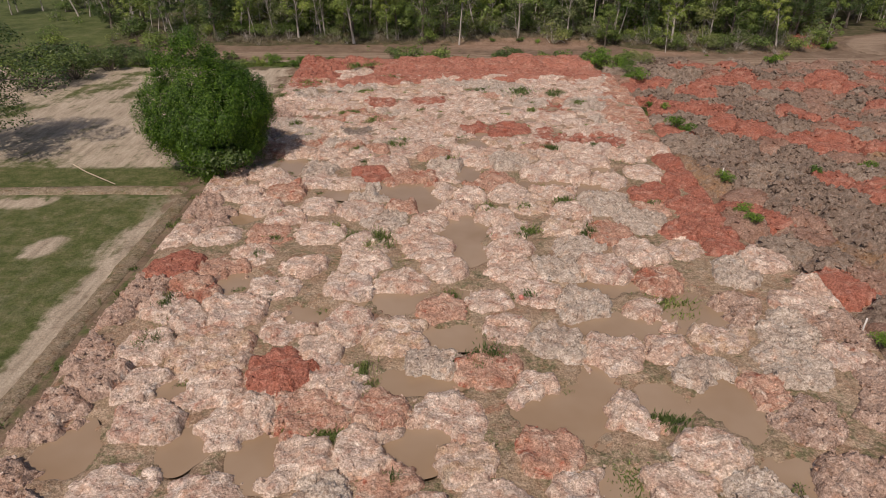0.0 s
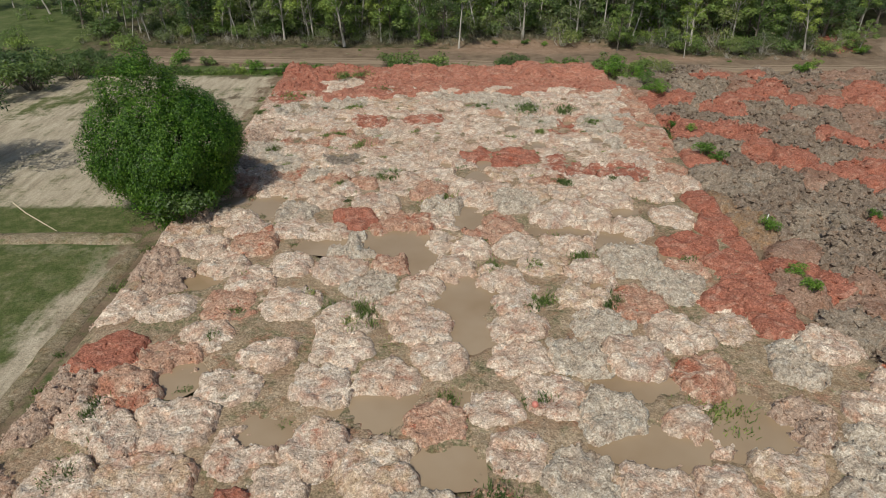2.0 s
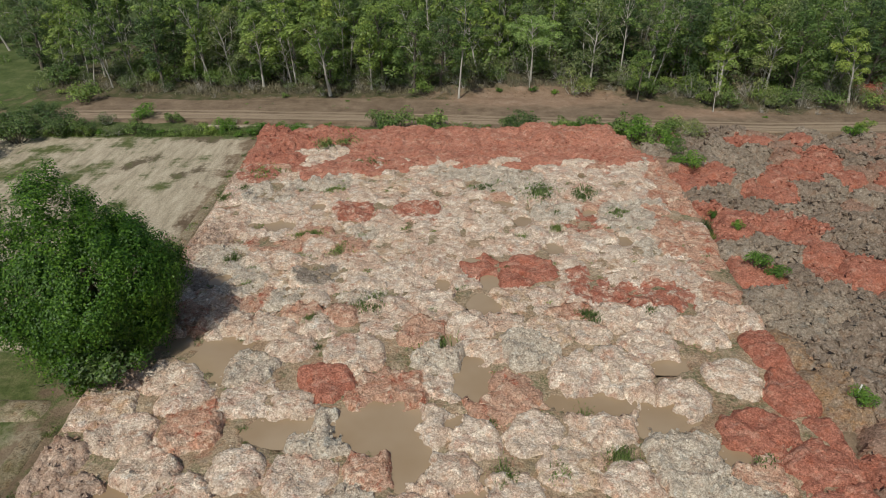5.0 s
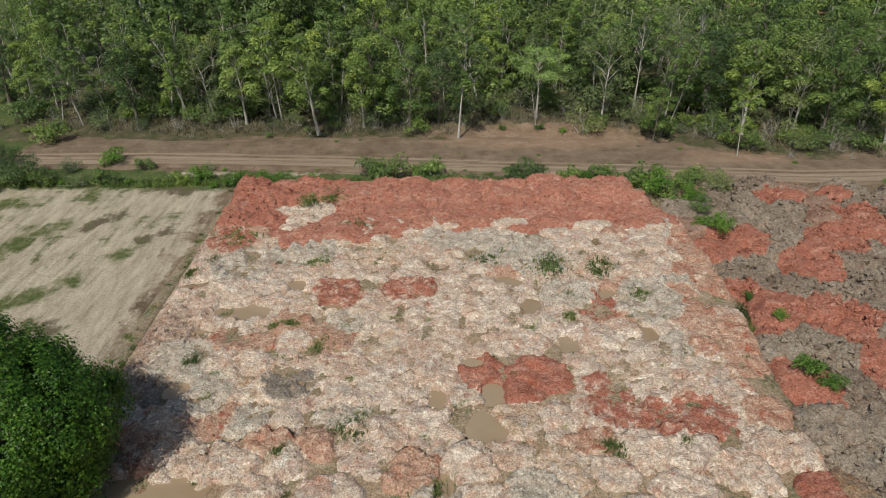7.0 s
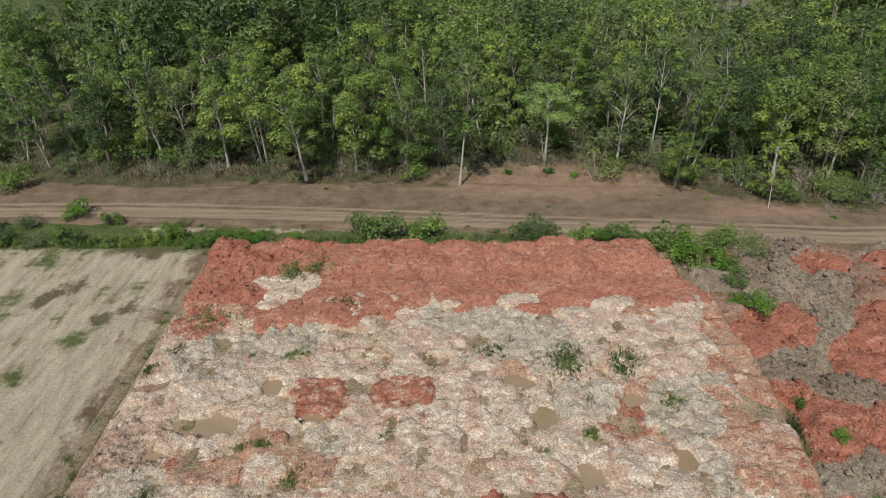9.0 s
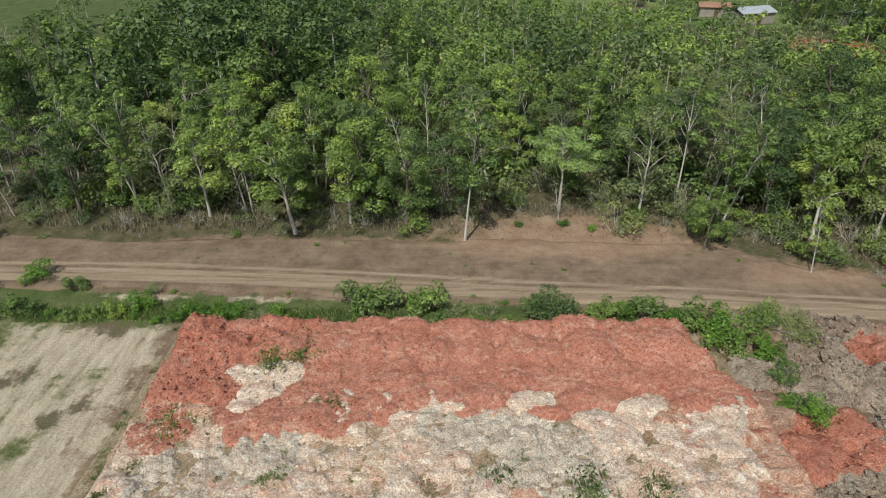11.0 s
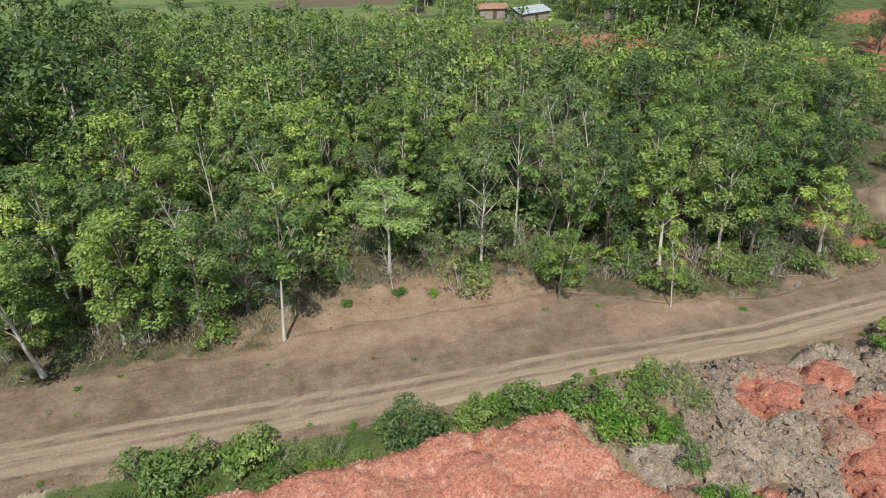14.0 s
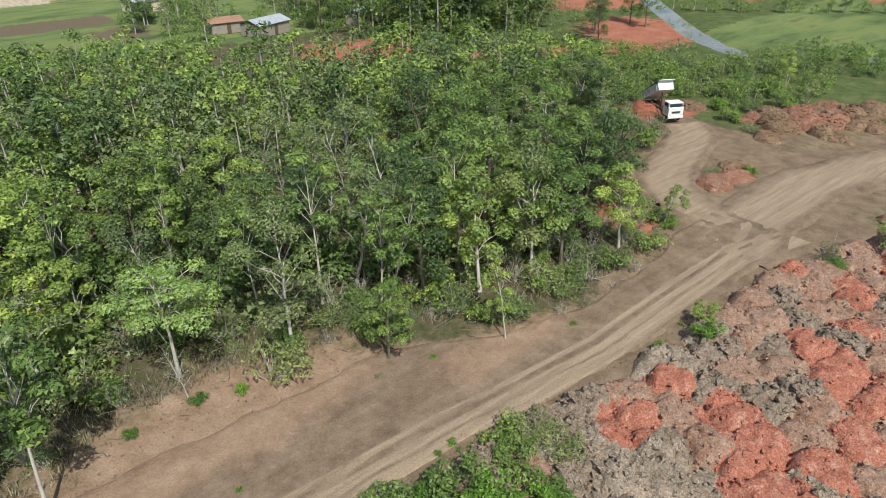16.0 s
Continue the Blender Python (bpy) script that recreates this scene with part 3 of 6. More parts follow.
attribute(road_me, "cut", np.maximum(blob(RX, ry, 12, 105, 13, 4.5), 0.7 * blob(RX, ry, 32, 98.5, 8, 2.5)))
tagged(new("road", road_me), "brown packed-earth road with pale wheel tracks beside the woods", "dirt road", kind="structure")



def track_strip(name, pts, half, label, lift):
    """A bent strip of bare earth with two pairs of wheel tracks."""
    pts = np.asarray(pts, float)
    ln = np.concatenate([[0], np.cumsum(np.hypot(*np.diff(pts, axis=0).T))])
    s = np.arange(0, ln[-1], 0.8)
    cx, cy = np.interp(s, ln, pts[:, 0]), np.interp(s, ln, pts[:, 1])
    box_ = np.ones(9) / 9
    cx, cy = [np.convolve(np.pad(q, 4, "edge"), box_, "valid") for q in (cx, cy)]
    dx, dy = np.gradient(cx), np.gradient(cy)
    d = np.hypot(dx, dy)
    w = np.linspace(-1, 1, 23)
    S, W = np.meshgrid(s, w)
    off = W * half * (0.9 + 0.3 * fbm(S * 0.2, np.sign(W) * 3, 6))
    x, y = cx - dy / d * off, cy + dx / d * off
    wheels = sum(np.exp(-((off - c - 0.4 * np.sin(S * 0.15 + c)) / 0.38) ** 2) for c in (-2.2, -0.7, 0.9, 2.3))
    z = ground_height(x, y) + lift - 0.25 * np.clip(np.abs(W) - 0.85, 0, 1) / 0.15 - 0.05 * wheels + 0.06 * (fbm(x * 0.9, y * 0.9, 13) - 0.4)
    me = mesh_of(name, np.stack([x, y, z], -1).reshape(-1, 3), grid_faces(len(s), 23), ROAD)
    attribute(me, "track", np.clip((0.14 * wheels + 0.62) * (1 - np.abs(W) ** 3), 0, 1))
    return tagged(new(name, me), label, "dirt road", kind="structure")


track_strip("road_1", [(57, 94.6), (61, 94.8), (67, 96.5), (78, 97.0), (92, 93.5), (112, 87)], 4.4, "bare earth road bending round a soil heap", 0.17)
track_strip("road_2", [(63, 97), (64.5, 103), (69, 109), (78, 111.5), (86.5, 115), (88, 119)], 3.4, "bare earth track to the tipping place", 0.185)

# the raised pad of dumped subsoil
LEFT, TOP = -19.3, 0.45
EDGE_Y, EDGE_X = [0, 25, 34, 40, 56, 75, 92], [23.4, 23.2, 23.2, 20.8, 21.0, 22.4, 20.8]
# pools of rain water: x, y, half width, half depth
POOLS = [(7.1, 18.1, 1.1, 0.8), (-16, 19.9, 0.8, 1.2), (-7.7, 20, 0.8, 1.3), (-1.1, 20.5, 1.3, 0.9), (5.8, 22.2, 1.9, 1.2), (10.1, 22.9, 1, 1.1), (13.2, 23, 1.2, 1.5),
         (7.6, 24.2, 0.5, 2), (-1.7, 24.5, 1.8, 0.5), (0.2, 28.2, 1.4, 0.7), (9.6, 29.1, 2.2, 0.9), (-7.5, 29.9, 1.1, 0.8), (14.1, 30.2, 1.9, 1.4), (-2.7, 31.5, 1.2, 0.9),
         (9.3, 33.1, 1.7, 0.5), (1.9, 37.4, 1, 1), (1.7, 40.5, 1.2, 2.3), (-1.1, 44.9, 0.8, 1.2), (-7.4, 46.9, 1.4, 0.7), (-2.9, 47, 1.9, 1.5), (11.8, 47.6, 1.1, 1),
         (8.5, 48.5, 2, 0.8), (2.1, 50.7, 0.8, 1.7), (-12.5, 52.9, 1.1, 1.7), (-13.3, 68.8, 1.5, 0.9)]
# small puddles here and there between the loads
puddle_rng = random.Random(5)
while len(POOLS) < 50:
    px, py = puddle_rng.uniform(-15.5, 15.0), 18.0 + 57.0 * puddle_rng.random() ** 1.2
    if all(math.hypot(px - q[0], py - q[1]) > 1.6 + q[2] for q in POOLS):
        POOLS.append((px, py, puddle_rng.uniform(0.45, 0.95), puddle_rng.uniform(0.4, 0.8)))
POOLS_FAR = [q for q in POOLS if q[1] > 56.5]
px_, py_ = np.arange(-20.2, 24.0, 0.38), np.arange(4.0, 91.4, 0.38)
PX, PY = np.meshgrid(px_, py_)
inner = np.minimum.reduce([PX - LEFT + 0.6 * (fbm(PX * 0.5, PY * 0.5, 2) - 0.5), np.interp(PY, EDGE_Y, EDGE_X) - PX, 90.6 - PY + 0.9 * (fbm(PX * 0.5, PY * 0.5, 4) - 0.5)])


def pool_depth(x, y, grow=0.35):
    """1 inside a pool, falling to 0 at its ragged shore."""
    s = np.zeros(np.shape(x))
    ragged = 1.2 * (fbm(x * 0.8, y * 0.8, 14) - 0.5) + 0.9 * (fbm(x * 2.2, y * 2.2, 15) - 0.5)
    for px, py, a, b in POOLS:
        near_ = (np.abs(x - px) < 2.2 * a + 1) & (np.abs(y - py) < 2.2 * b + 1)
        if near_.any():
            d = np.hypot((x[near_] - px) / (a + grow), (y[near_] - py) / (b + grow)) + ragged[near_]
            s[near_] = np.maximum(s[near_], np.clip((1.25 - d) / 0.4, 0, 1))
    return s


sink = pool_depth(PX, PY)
pz = np.clip(inner / 0.9, -0.6, 1) * TOP + (inner > 0) * (0.22 - 0.45 * sink + (fbm(PX * 0.8, PY * 0.8, 6) - 0.5) * 0.22 + 0.10 * (fbm(PX * 2.2, PY * 2.2, 7) - 0.5))
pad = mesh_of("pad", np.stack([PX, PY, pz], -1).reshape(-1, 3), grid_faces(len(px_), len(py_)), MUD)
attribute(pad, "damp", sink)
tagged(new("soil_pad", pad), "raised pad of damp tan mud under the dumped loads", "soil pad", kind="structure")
for i, (x, y, a, b) in enumerate(POOLS):
    q = np.linspace(0, 2 * np.pi, 48, endpoint=False)
    k = 1.5 + 0.4 * (vnoise(np.cos(q) * 1.4 + i * 3, np.sin(q) * 1.4, 50) - 0.5)
    rim = np.stack([(a + 0.25) * k * np.cos(q), (b + 0.25) * k * np.sin(q), 0 * q], -1)
    v = np.concatenate([[[0, 0, 0]], rim])
    pool = new("puddle", mesh_of("puddle", v, [(0, 1 + j, 1 + (j + 1) % 48) for j in range(48)], WATER, False))
    pool.location = (x, y, TOP + 0.10 + 0.0045 * (i % 7))
    tagged(pool, "shallow puddle of still brown muddy rain water between mounds", "puddle", "rain puddles on the pad")


# ---- mounds of dumped soil ----
OCTA = np.array([(1, 0, 0), (-1, 0, 0), (0, 1, 0), (0, -1, 0), (0, 0, 1), (0, 0, -1)], float)
OCTA_F = np.array([(0, 2, 4), (2, 1, 4), (1, 3, 4), (3, 0, 4), (2, 0, 5), (1, 2, 5), (3, 1, 5), (0, 3, 5)])


def crumbs(points, sizes, g):
    """Angular clods lying on a surface."""
    n = len(points)
    q = g.normal(0, 1, (n, 3, 3))
    q, _ = np.linalg.qr(q)
    body = (OCTA[None] * g.uniform(0.6, 1.2, (n, 6, 1))) @ q
    v = points[:, None] + body * sizes[:, None, None] * np.array([1, 1, 0.8])
    f = (OCTA_F[None] + 6 * np.arange(n)[:, None, None]).reshape(-1, 3)
    return v.reshape(-1, 3), f


def crisp(me, smooth):
    me.polygons.foreach_set("use_smooth", smooth)
    return me


def inside(x, y, zones, grow=0.0):
    return any(((x - z[0]) / (z[2] + grow)) ** 2 + ((y - z[1]) / (z[3] + grow)) ** 2 < 1 for z in zones)


# kinds of soil: share of pink, grey, red, ochre and crumbled brown, how cloddy, the words for it
SOIL = {
    "p": (0.12, 0.08, 0.0, 0.05, 0.05, 0.7, "weathered mound of pale cream subsoil", "mounds of pale subsoil"),
    "k": (0.36, 0.06, 0.0, 0.08, 0.12, 0.7, "weathered mound of pale pinkish clay", "mounds of pink subsoil"),
    "s": (0.74, 0.04, 0.12, 0.03, 0.0, 0.7, "mound of rose clay with red streaks", "mounds of rose clay"),
    "t": (0.16, 0.0, 0.0, 0.46, 0.0, 0.65, "mound of ochre-stained pale clay", "mounds of ochre clay"),
    "g": (0.05, 0.75, 0.0, 0.0, 0.1, 1.4, "cloddy mound of dry grey clay", "mounds of grey clay"),
    "d": (0.0, 1.25, 0.0, 0.0, 0.0, 1.9, "mound of coarse dark-grey clods", "mounds of dark clods"),
    "c": (0.30, 0.22, 0.0, 0.0, 0.66, 1.7, "cloddy mound of crumbled pinkish-brown clay", "mounds of crumbled clay"),
    "f": (0.55, 0.0, 0.60, 0.0, 0.0, 0.7, "mound of faded red soil", "mounds of faded red soil"),
    "r": (0.0, 0.0, 1.05, 0.0, 0.0, 0.6, "mound of fresh brick-red laterite soil", "mounds of red soil"),
}
WEIGHTS = ("load_a", "load_b", "load_c", "load_d", "load_e")


def raise_loads(X, Y, loads, seed, foot, groove, sharp=0.5):
    """Height of many loads side by side, which load owns each place, and its share of red, grey and so on."""
    d1, d2, own = np.full(X.shape, 9.0), np.full(X.shape, 9.0), np.full(X.shape, -1)
    WX = X + 1.0 * (fbm(X * 0.55, Y * 0.55, seed) - 0.5) + 0.7 * (fbm(X * 1.9, Y * 1.9, seed + 1) - 0.5)
    WY = Y + 1.0 * (fbm(X * 0.55, Y * 0.55, seed + 2) - 0.5) + 0.7 * (fbm(X * 1.9, Y * 1.9, seed + 3) - 0.5)
    for i, (x, y, r, *_) in enumerate(loads):
        m = 1.6 * r + 1.0
        i0, i1 = np.searchsorted(X[0], [x - m, x + m])
        j0, j1 = np.searchsorted(Y[:, 0], [y - m, y + m])
        if i1 <= i0 or j1 <= j0:
            continue
        s = np.s_[j0:j1, i0:i1]
        d = (np.abs((WX[s] - x) / r) ** 2.4 + np.abs((WY[s] - y) / (r * 0.96)) ** 2.4) ** (1 / 2.4)
        first = d < d1[s]
        d2[s] = np.where(first, d1[s], np.minimum(d2[s], d))
        own[s] = np.where(first, i, own[s])
        d1[s] = np.where(first, d, d1[s])
    k = np.clip((foot - d1) / sharp, 0, 1)
    seam = np.clip((d2 - d1) / (0.06 + 0.34 * fbm(X * 0.8, Y * 0.8, seed + 4)), 0, 1)
    seam = seam * seam * (3 - 2 * seam)
    high = np.array([q[4] for q in loads] + [0.0])[own]
    H = high * (k * (2 - k)) ** 0.8 * (groove + (1 - groove) * seam)
    return H, np.where(k > 0, own, -1), k


def roughness(X, Y, seed):
    """Lumps, clods and grit of dumped soil, about -0.5 to 0.5."""
    lump = fbm(X * 0.9, Y * 0.9, seed, 3, 0.55) - 0.5
    clod = 0.5 - 1.6 * np.abs(vnoise(X * 2.1, Y * 2.1, seed + 5) - 0.5) - 0.9 * np.abs(vnoise(X * 4.3, Y * 4.3, seed + 6) - 0.5)
    grit = np.random.default_rng(seed).uniform(-1, 1, X.shape)
    knob = np.clip(vnoise(X * 1.7, Y * 1.7, seed + 8) - 0.5, 0, 1) + 0.7 * np.clip(vnoise(X * 3.3, Y * 3.3, seed + 9) - 0.52, 0, 1)
    return 0.6 * lump + 0.34 * knob + 0.05 * clod + 0.04 * grit, 0.32 * clod + 0.06 * grit


def soil_shares(X, Y, own, loads, zones, seed):
    """Soil weights and cloddiness of every place: those of its load, and of the zones laid over them."""
    table = np.array([SOIL[q[3]][:6] for q in loads] + [(0, 0, 0, 0, 0, 1)], float)
    w = table[own].copy()
    wx = X + 0.9 * (fbm(X * 0.8, Y * 0.8, seed) - 0.5) + 0.5 * (fbm(X * 2.3, Y * 2.3, seed + 2) - 0.5)
    wy = Y + 0.9 * (fbm(X * 0.8, Y * 0.8, seed + 1) - 0.5) + 0.5 * (fbm(X * 2.3, Y * 2.3, seed + 3) - 0.5)
    for x, y, a, b, kind in zones:
        m = (np.abs((wx - x) / (a + 0.15)) ** 2.3 + np.abs((wy - y) / (b + 0.15)) ** 2.3) < 1
        w[m] = SOIL[kind][:6]
    return w


def soil_mesh(name, v, quads, tris, shares, mat):
    me = mesh_of(name, v, quads.tolist() + tris.tolist(), mat)
    crisp(me, np.r_[np.ones(len(quads), bool), np.zeros(len(tris), bool)])
    for c, key in enumerate(WEIGHTS):
        attribute(me, key, shares[:, c])
    return me


def split_loads(X, Y, Z, own, w, loads, mat, loose, big, seed, where, single=lambda q: True):
    """One mesh for each load, cut from the common surface, with loose clods on it; those not single are joined."""
    rest = []
    g = np.random.default_rng(seed)
    verts = np.stack([X, Y, Z], -1).reshape(-1, 3)
    flat_own, flat_w = own.ravel(), w.reshape(-1, 6)
    faces = grid_faces(X.shape[1], X.shape[0])
    lot = flat_own[faces].max(1)
    faces, lot = faces[lot >= 0], lot[lot >= 0]
    order = np.argsort(lot, kind="stable")
    faces, lot = faces[order], lot[order]
    cuts = np.searchsorted(lot, np.arange(len(loads) + 1))
    for i, load in enumerate(loads):
        fs = faces[cuts[i]:cuts[i + 1]]
        if len(fs) < 12:
            continue
        used, back = np.unique(fs, return_inverse=True)
        v = verts[used]
        n = max(4, int(loose * load[2] ** 2 * SOIL[load[3]][5]))
        at = g.integers(0, len(used), n)
        cv, cf = crumbs(v[at] + g.normal(0, 0.05, (n, 3)) * np.array([1, 1, 0.2]), big * g.uniform(0.25, 1.0, n) ** 2.2 * (0.7 + 0.3 * SOIL[load[3]][5]), g)
        shares = np.concatenate([flat_w[used], np.repeat(flat_w[used][at], 6, 0)])
        if single(load):
            me = soil_mesh("mound", np.concatenate([v, cv]), back.reshape(-1, 4), cf + len(v), shares, mat)
            tagged(new("soil_mound", me), SOIL[load[3]][6] + where, "soil mound", SOIL[load[3]][7] + where)
        else:
            rest.append((np.concatenate([v, cv]), back.reshape(-1, 4), cf + len(v), shares))
    if rest:
        at = np.cumsum([0] + [len(q[0]) for q in rest])
        me = soil_mesh("loads", np.concatenate([q[0] for q in rest]), np.concatenate([q[1] + k for q, k in zip(rest, at)]), np.concatenate([q[2] + k for q, k in zip(rest, at)]), np.concatenate([q[3] for q in rest]), mat)
        tagged(new("dumped_soil", me), "many old loads of mixed soil sunk together" + where, "dumped soil", kind="stuff")


rng = np.random.default_rng(11)
# the loads of the pad that stand out: x, y, half width, kind; the rest follow in rows
LOADS = [(1, 19.2, 1.2, "t"), (-7.9, 25.1, 1.6, "r"), (17.4, 25.8, 1.6, "g"), (-0.4, 25.8, 1.2, "g"), (-12, 26.9, 2, "t"), (5.9, 27.4, 1.5, "g"), (-2.4, 28.1, 1.6, "t"),
         (14.7, 28.1, 1.4, "t"), (18.4, 28.7, 1.5, "g"), (18, 34.6, 1.4, "g"), (-16.7, 35.4, 1.6, "r"), (18.3, 37.9, 1.3, "r"), (18.5, 40, 1.5, "r"), (16.4, 40, 1.2, "r"),
         (8.9, 40.8, 1.6, "t"), (14.3, 41.6, 1.7, "g"), (-4.1, 41.6, 1.4, "g"), (18.7, 41.9, 1.5, "r"), (18.2, 44.5, 1.8, "r"), (12.2, 44.5, 1.9, "g"), (16.6, 46.2, 1.7, "r"),
         (20.7, 46.2, 1.5, "r"), (-17.7, 48.1, 1.6, "t"), (3.8, 49.1, 2, "s"), (-2.5, 49.3, 2, "s"), (19.5, 49.4, 1.6, "r"), (-5.9, 50.1, 1.3, "r"), (0.6, 52.3, 1.5, "g"),
         (20.2, 53.1, 1.7, "r"), (5.7, 53.1, 1.6, "g"), (5.7, 61.2, 1, "r"), (6.7, 62.2, 1.6, "r"), (2.8, 62.4, 1.25, "r")]
# patches of other soil over the old sunken loads: x, y, half width, half depth, kind
ZONES = [(12.7, 58.4, 1.3, 1.5, "f"), (15.4, 58.6, 1.6, 1.7, "f"), (10.5, 59.8, 1.3, 2.3, "f"), (-13.4, 60.4, 1.6, 1.9, "g"), (-16.6, 60.8, 1.7, 1.4, "d"), (-8.2, 61.3, 1.3, 1.5, "d"), (19.8, 62.4, 1.5, 1.8, "s"),
         (-15.5, 63.4, 1.8, 1.9, "g"), (12.4, 65.7, 1.5, 2.4, "p"), (19.8, 65.8, 1.5, 2.4, "s"), (2.9, 68.2, 2.3, 2, "p"), (11.5, 69.5, 1.4, 1.7, "f"), (17.7, 69.6, 1.6, 2.8, "s"), (15.5, 70.3, 2.2, 2.6, "g"),
         (-6.7, 70.9, 1.8, 1.7, "f"), (9.6, 70.9, 2, 1.5, "g"), (-1.7, 71.6, 2, 1.3, "f"), (-14.7, 74.8, 2.2, 2.5, "g"), (21.1, 75.4, 1.7, 5.9, "s"), (8.1, 75.7, 2.2, 2.1, "g"), (-10.3, 77, 2.7, 2.2, "g"),
         (-4.8, 77, 2.3, 2.3, "t"), (5.1, 77.5, 2.7, 2.7, "g"), (-16.7, 78.8, 1.7, 1.9, "f"), (1.5, 79.3, 2.3, 1.9, "g")]
full = [(x, y, r * 1.04, k) for x, y, r, k in LOADS]


def fill_rows(have, y0, y1, gap, step, pick, x0, x1, clear):
    """More loads in rows wherever none stands yet."""
    y, row = y0, 0
    while y < y1:
        x = x0(y) + 1.1 + (row % 2) * 1.2
        while x < x1(y) - 0.8:
            mx, my = x + rng.normal(0, 0.35), y + rng.normal(0, 0.3)
            r = rng.uniform(1.3, 1.75)
            kind = pick(mx, my)
            if clear(mx, my) and all(math.hypot(mx - q[0], my - q[1]) > gap * (r + q[2]) for q in have if abs(q[1] - my) < 4):
                have.append((mx, my, r, kind))
            x += step * rng.uniform(0.85, 1.1)
        y += step * 0.92
        row += 1


def pad_kind(x, y):
    p = rng.random()
    if x < -16 or (x > 15.5 and y < 36):
        return "c" if p < 0.75 else "k"
    if y > 56:
        return "p" if p < 0.28 else "k" if p < 0.70 else "s" if p < 0.86 else "g" if p < 0.95 else "t"
    return "p" if p < 0.45 else "k" if p < 0.76 else "s" if p < 0.88 else "g" if p < 0.96 else "t"


def pad_edge(y):
    return float(np.interp(y, EDGE_Y, EDGE_X))


fill_rows(full, 17.6, 56.5, 0.82, 2.4, pad_kind, lambda y: LEFT, pad_edge, lambda x, y: not inside(x, y, POOLS, 0.4))
fill_rows(full, 9.0, 56.5, 0.72, 1.6, pad_kind, lambda y: LEFT, pad_edge, lambda x, y: not inside(x, y, POOLS, 0.5))
fill_rows(full, 56.5, 82.5, 0.52, 2.4, pad_kind, lambda y: LEFT, pad_edge, lambda x, y: not inside(x, y, POOLS_FAR, 0.25))
full = [(*q, rng.uniform(0.36, 0.60) * (1.25 if q[3] == "r" else 1.0) * (1.0 if q[1] < 57 else 0.75)) for q in full]
FIELDS = []


def pad_stretch(y0, y1, pitch, seed, foot, groove, sharp, loose, big, rough_k):
    lots = [q for q in full if y0 <= q[1] < y1]
    X, Y = np.meshgrid(np.arange(-20.0, 24.2, pitch), np.arange(y0 - 2.4, y1 + 2.4, pitch))
    H, own, k = raise_loads(X, Y, full, seed, foot, groove, sharp)
    w = soil_shares(X, Y, own, full, ZONES, seed + 20)
    soft, hard = roughness(X, Y, seed + 40)
    edge = np.clip(np.minimum(np.interp(Y, EDGE_Y, EDGE_X) + 0.2 - X, X - LEFT + 0.2) / 0.9, 0, 1)
    wet = pool_depth(X, Y, 0.0)
    Z = TOP - 0.12 + (H + 0.14 * np.clip(k * 3, 0, 1) + np.clip(k * 2.5, 0, 1) * (soft * rough_k + hard * np.clip(w[..., 5] - 0.6, 0, 2) * 0.8)) * (0.15 + 0.85 * edge) - 0.85 * wet - 0.5 * (1 - edge)
    own = np.where((edge > 0) & (own >= 0), own, -1)
    mine = np.array([y0 <= q[1] < y1 for q in full] + [False])[own]
    split_loads(X, Y, Z, np.where(mine, own, -1), w, full, PAD_MIX, loose, big, seed + 60, "", lambda q: q[1] < 57 or q[3] == "r")
    FIELDS.append((X, Y, np.where(own >= 0, Z, -1)))


pad_stretch(7.0, 37.0, 0.125, 300, 1.17, 0.30, 0.36, 40, 0.15, 0.95)
pad_stretch(37.0, 57.0, 0.14, 300, 1.21, 0.34, 0.42, 30, 0.16, 1.0)
pad_stretch(57.0, 83.0, 0.18, 300, 1.40, 0.55, 0.60, 12, 0.17, 0.95)


def heap(H, A, B, X, Y, x, y, rx_, ry_, high, turn, seed, a=0.0, b=0.0, sharp=0.5):
    """Raise one merged load on a height field, and note its kind of soil."""
    i0, i1 = np.searchsorted(X[0], [x - 1.5 * rx_, x + 1.5 * rx_])
    j0, j1 = np.searchsorted(Y[:, 0], [y - 1.5 * ry_, y + 1.5 * ry_])
    if i1 <= i0 or j1 <= j0:
        return
    s = np.s_[j0:j1, i0:i1]
    u, v = (X[s] - x) / rx_, (Y[s] - y) / ry_
    u, v = u * math.cos(turn) + v * math.sin(turn), v * math.cos(turn) - u * math.sin(turn)
    wob = 1 + 0.5 * (vnoise(u * 1.3 + seed, v * 1.3, seed % 97) - 0.5)
    r = (np.abs(u) ** 2.4 + np.abs(v) ** 2.4) ** (1 / 2.4) / wob
    k = np.clip((1.05 - r) / sharp, 0, 1)
    h = high * (k * (2 - k)) ** 0.8
    over = h > H[s]
    H[s] = np.where(over, h, H[s])
    A[s] = np.where(over, a, A[s])
    B[s] = np.where(over, b, B[s])


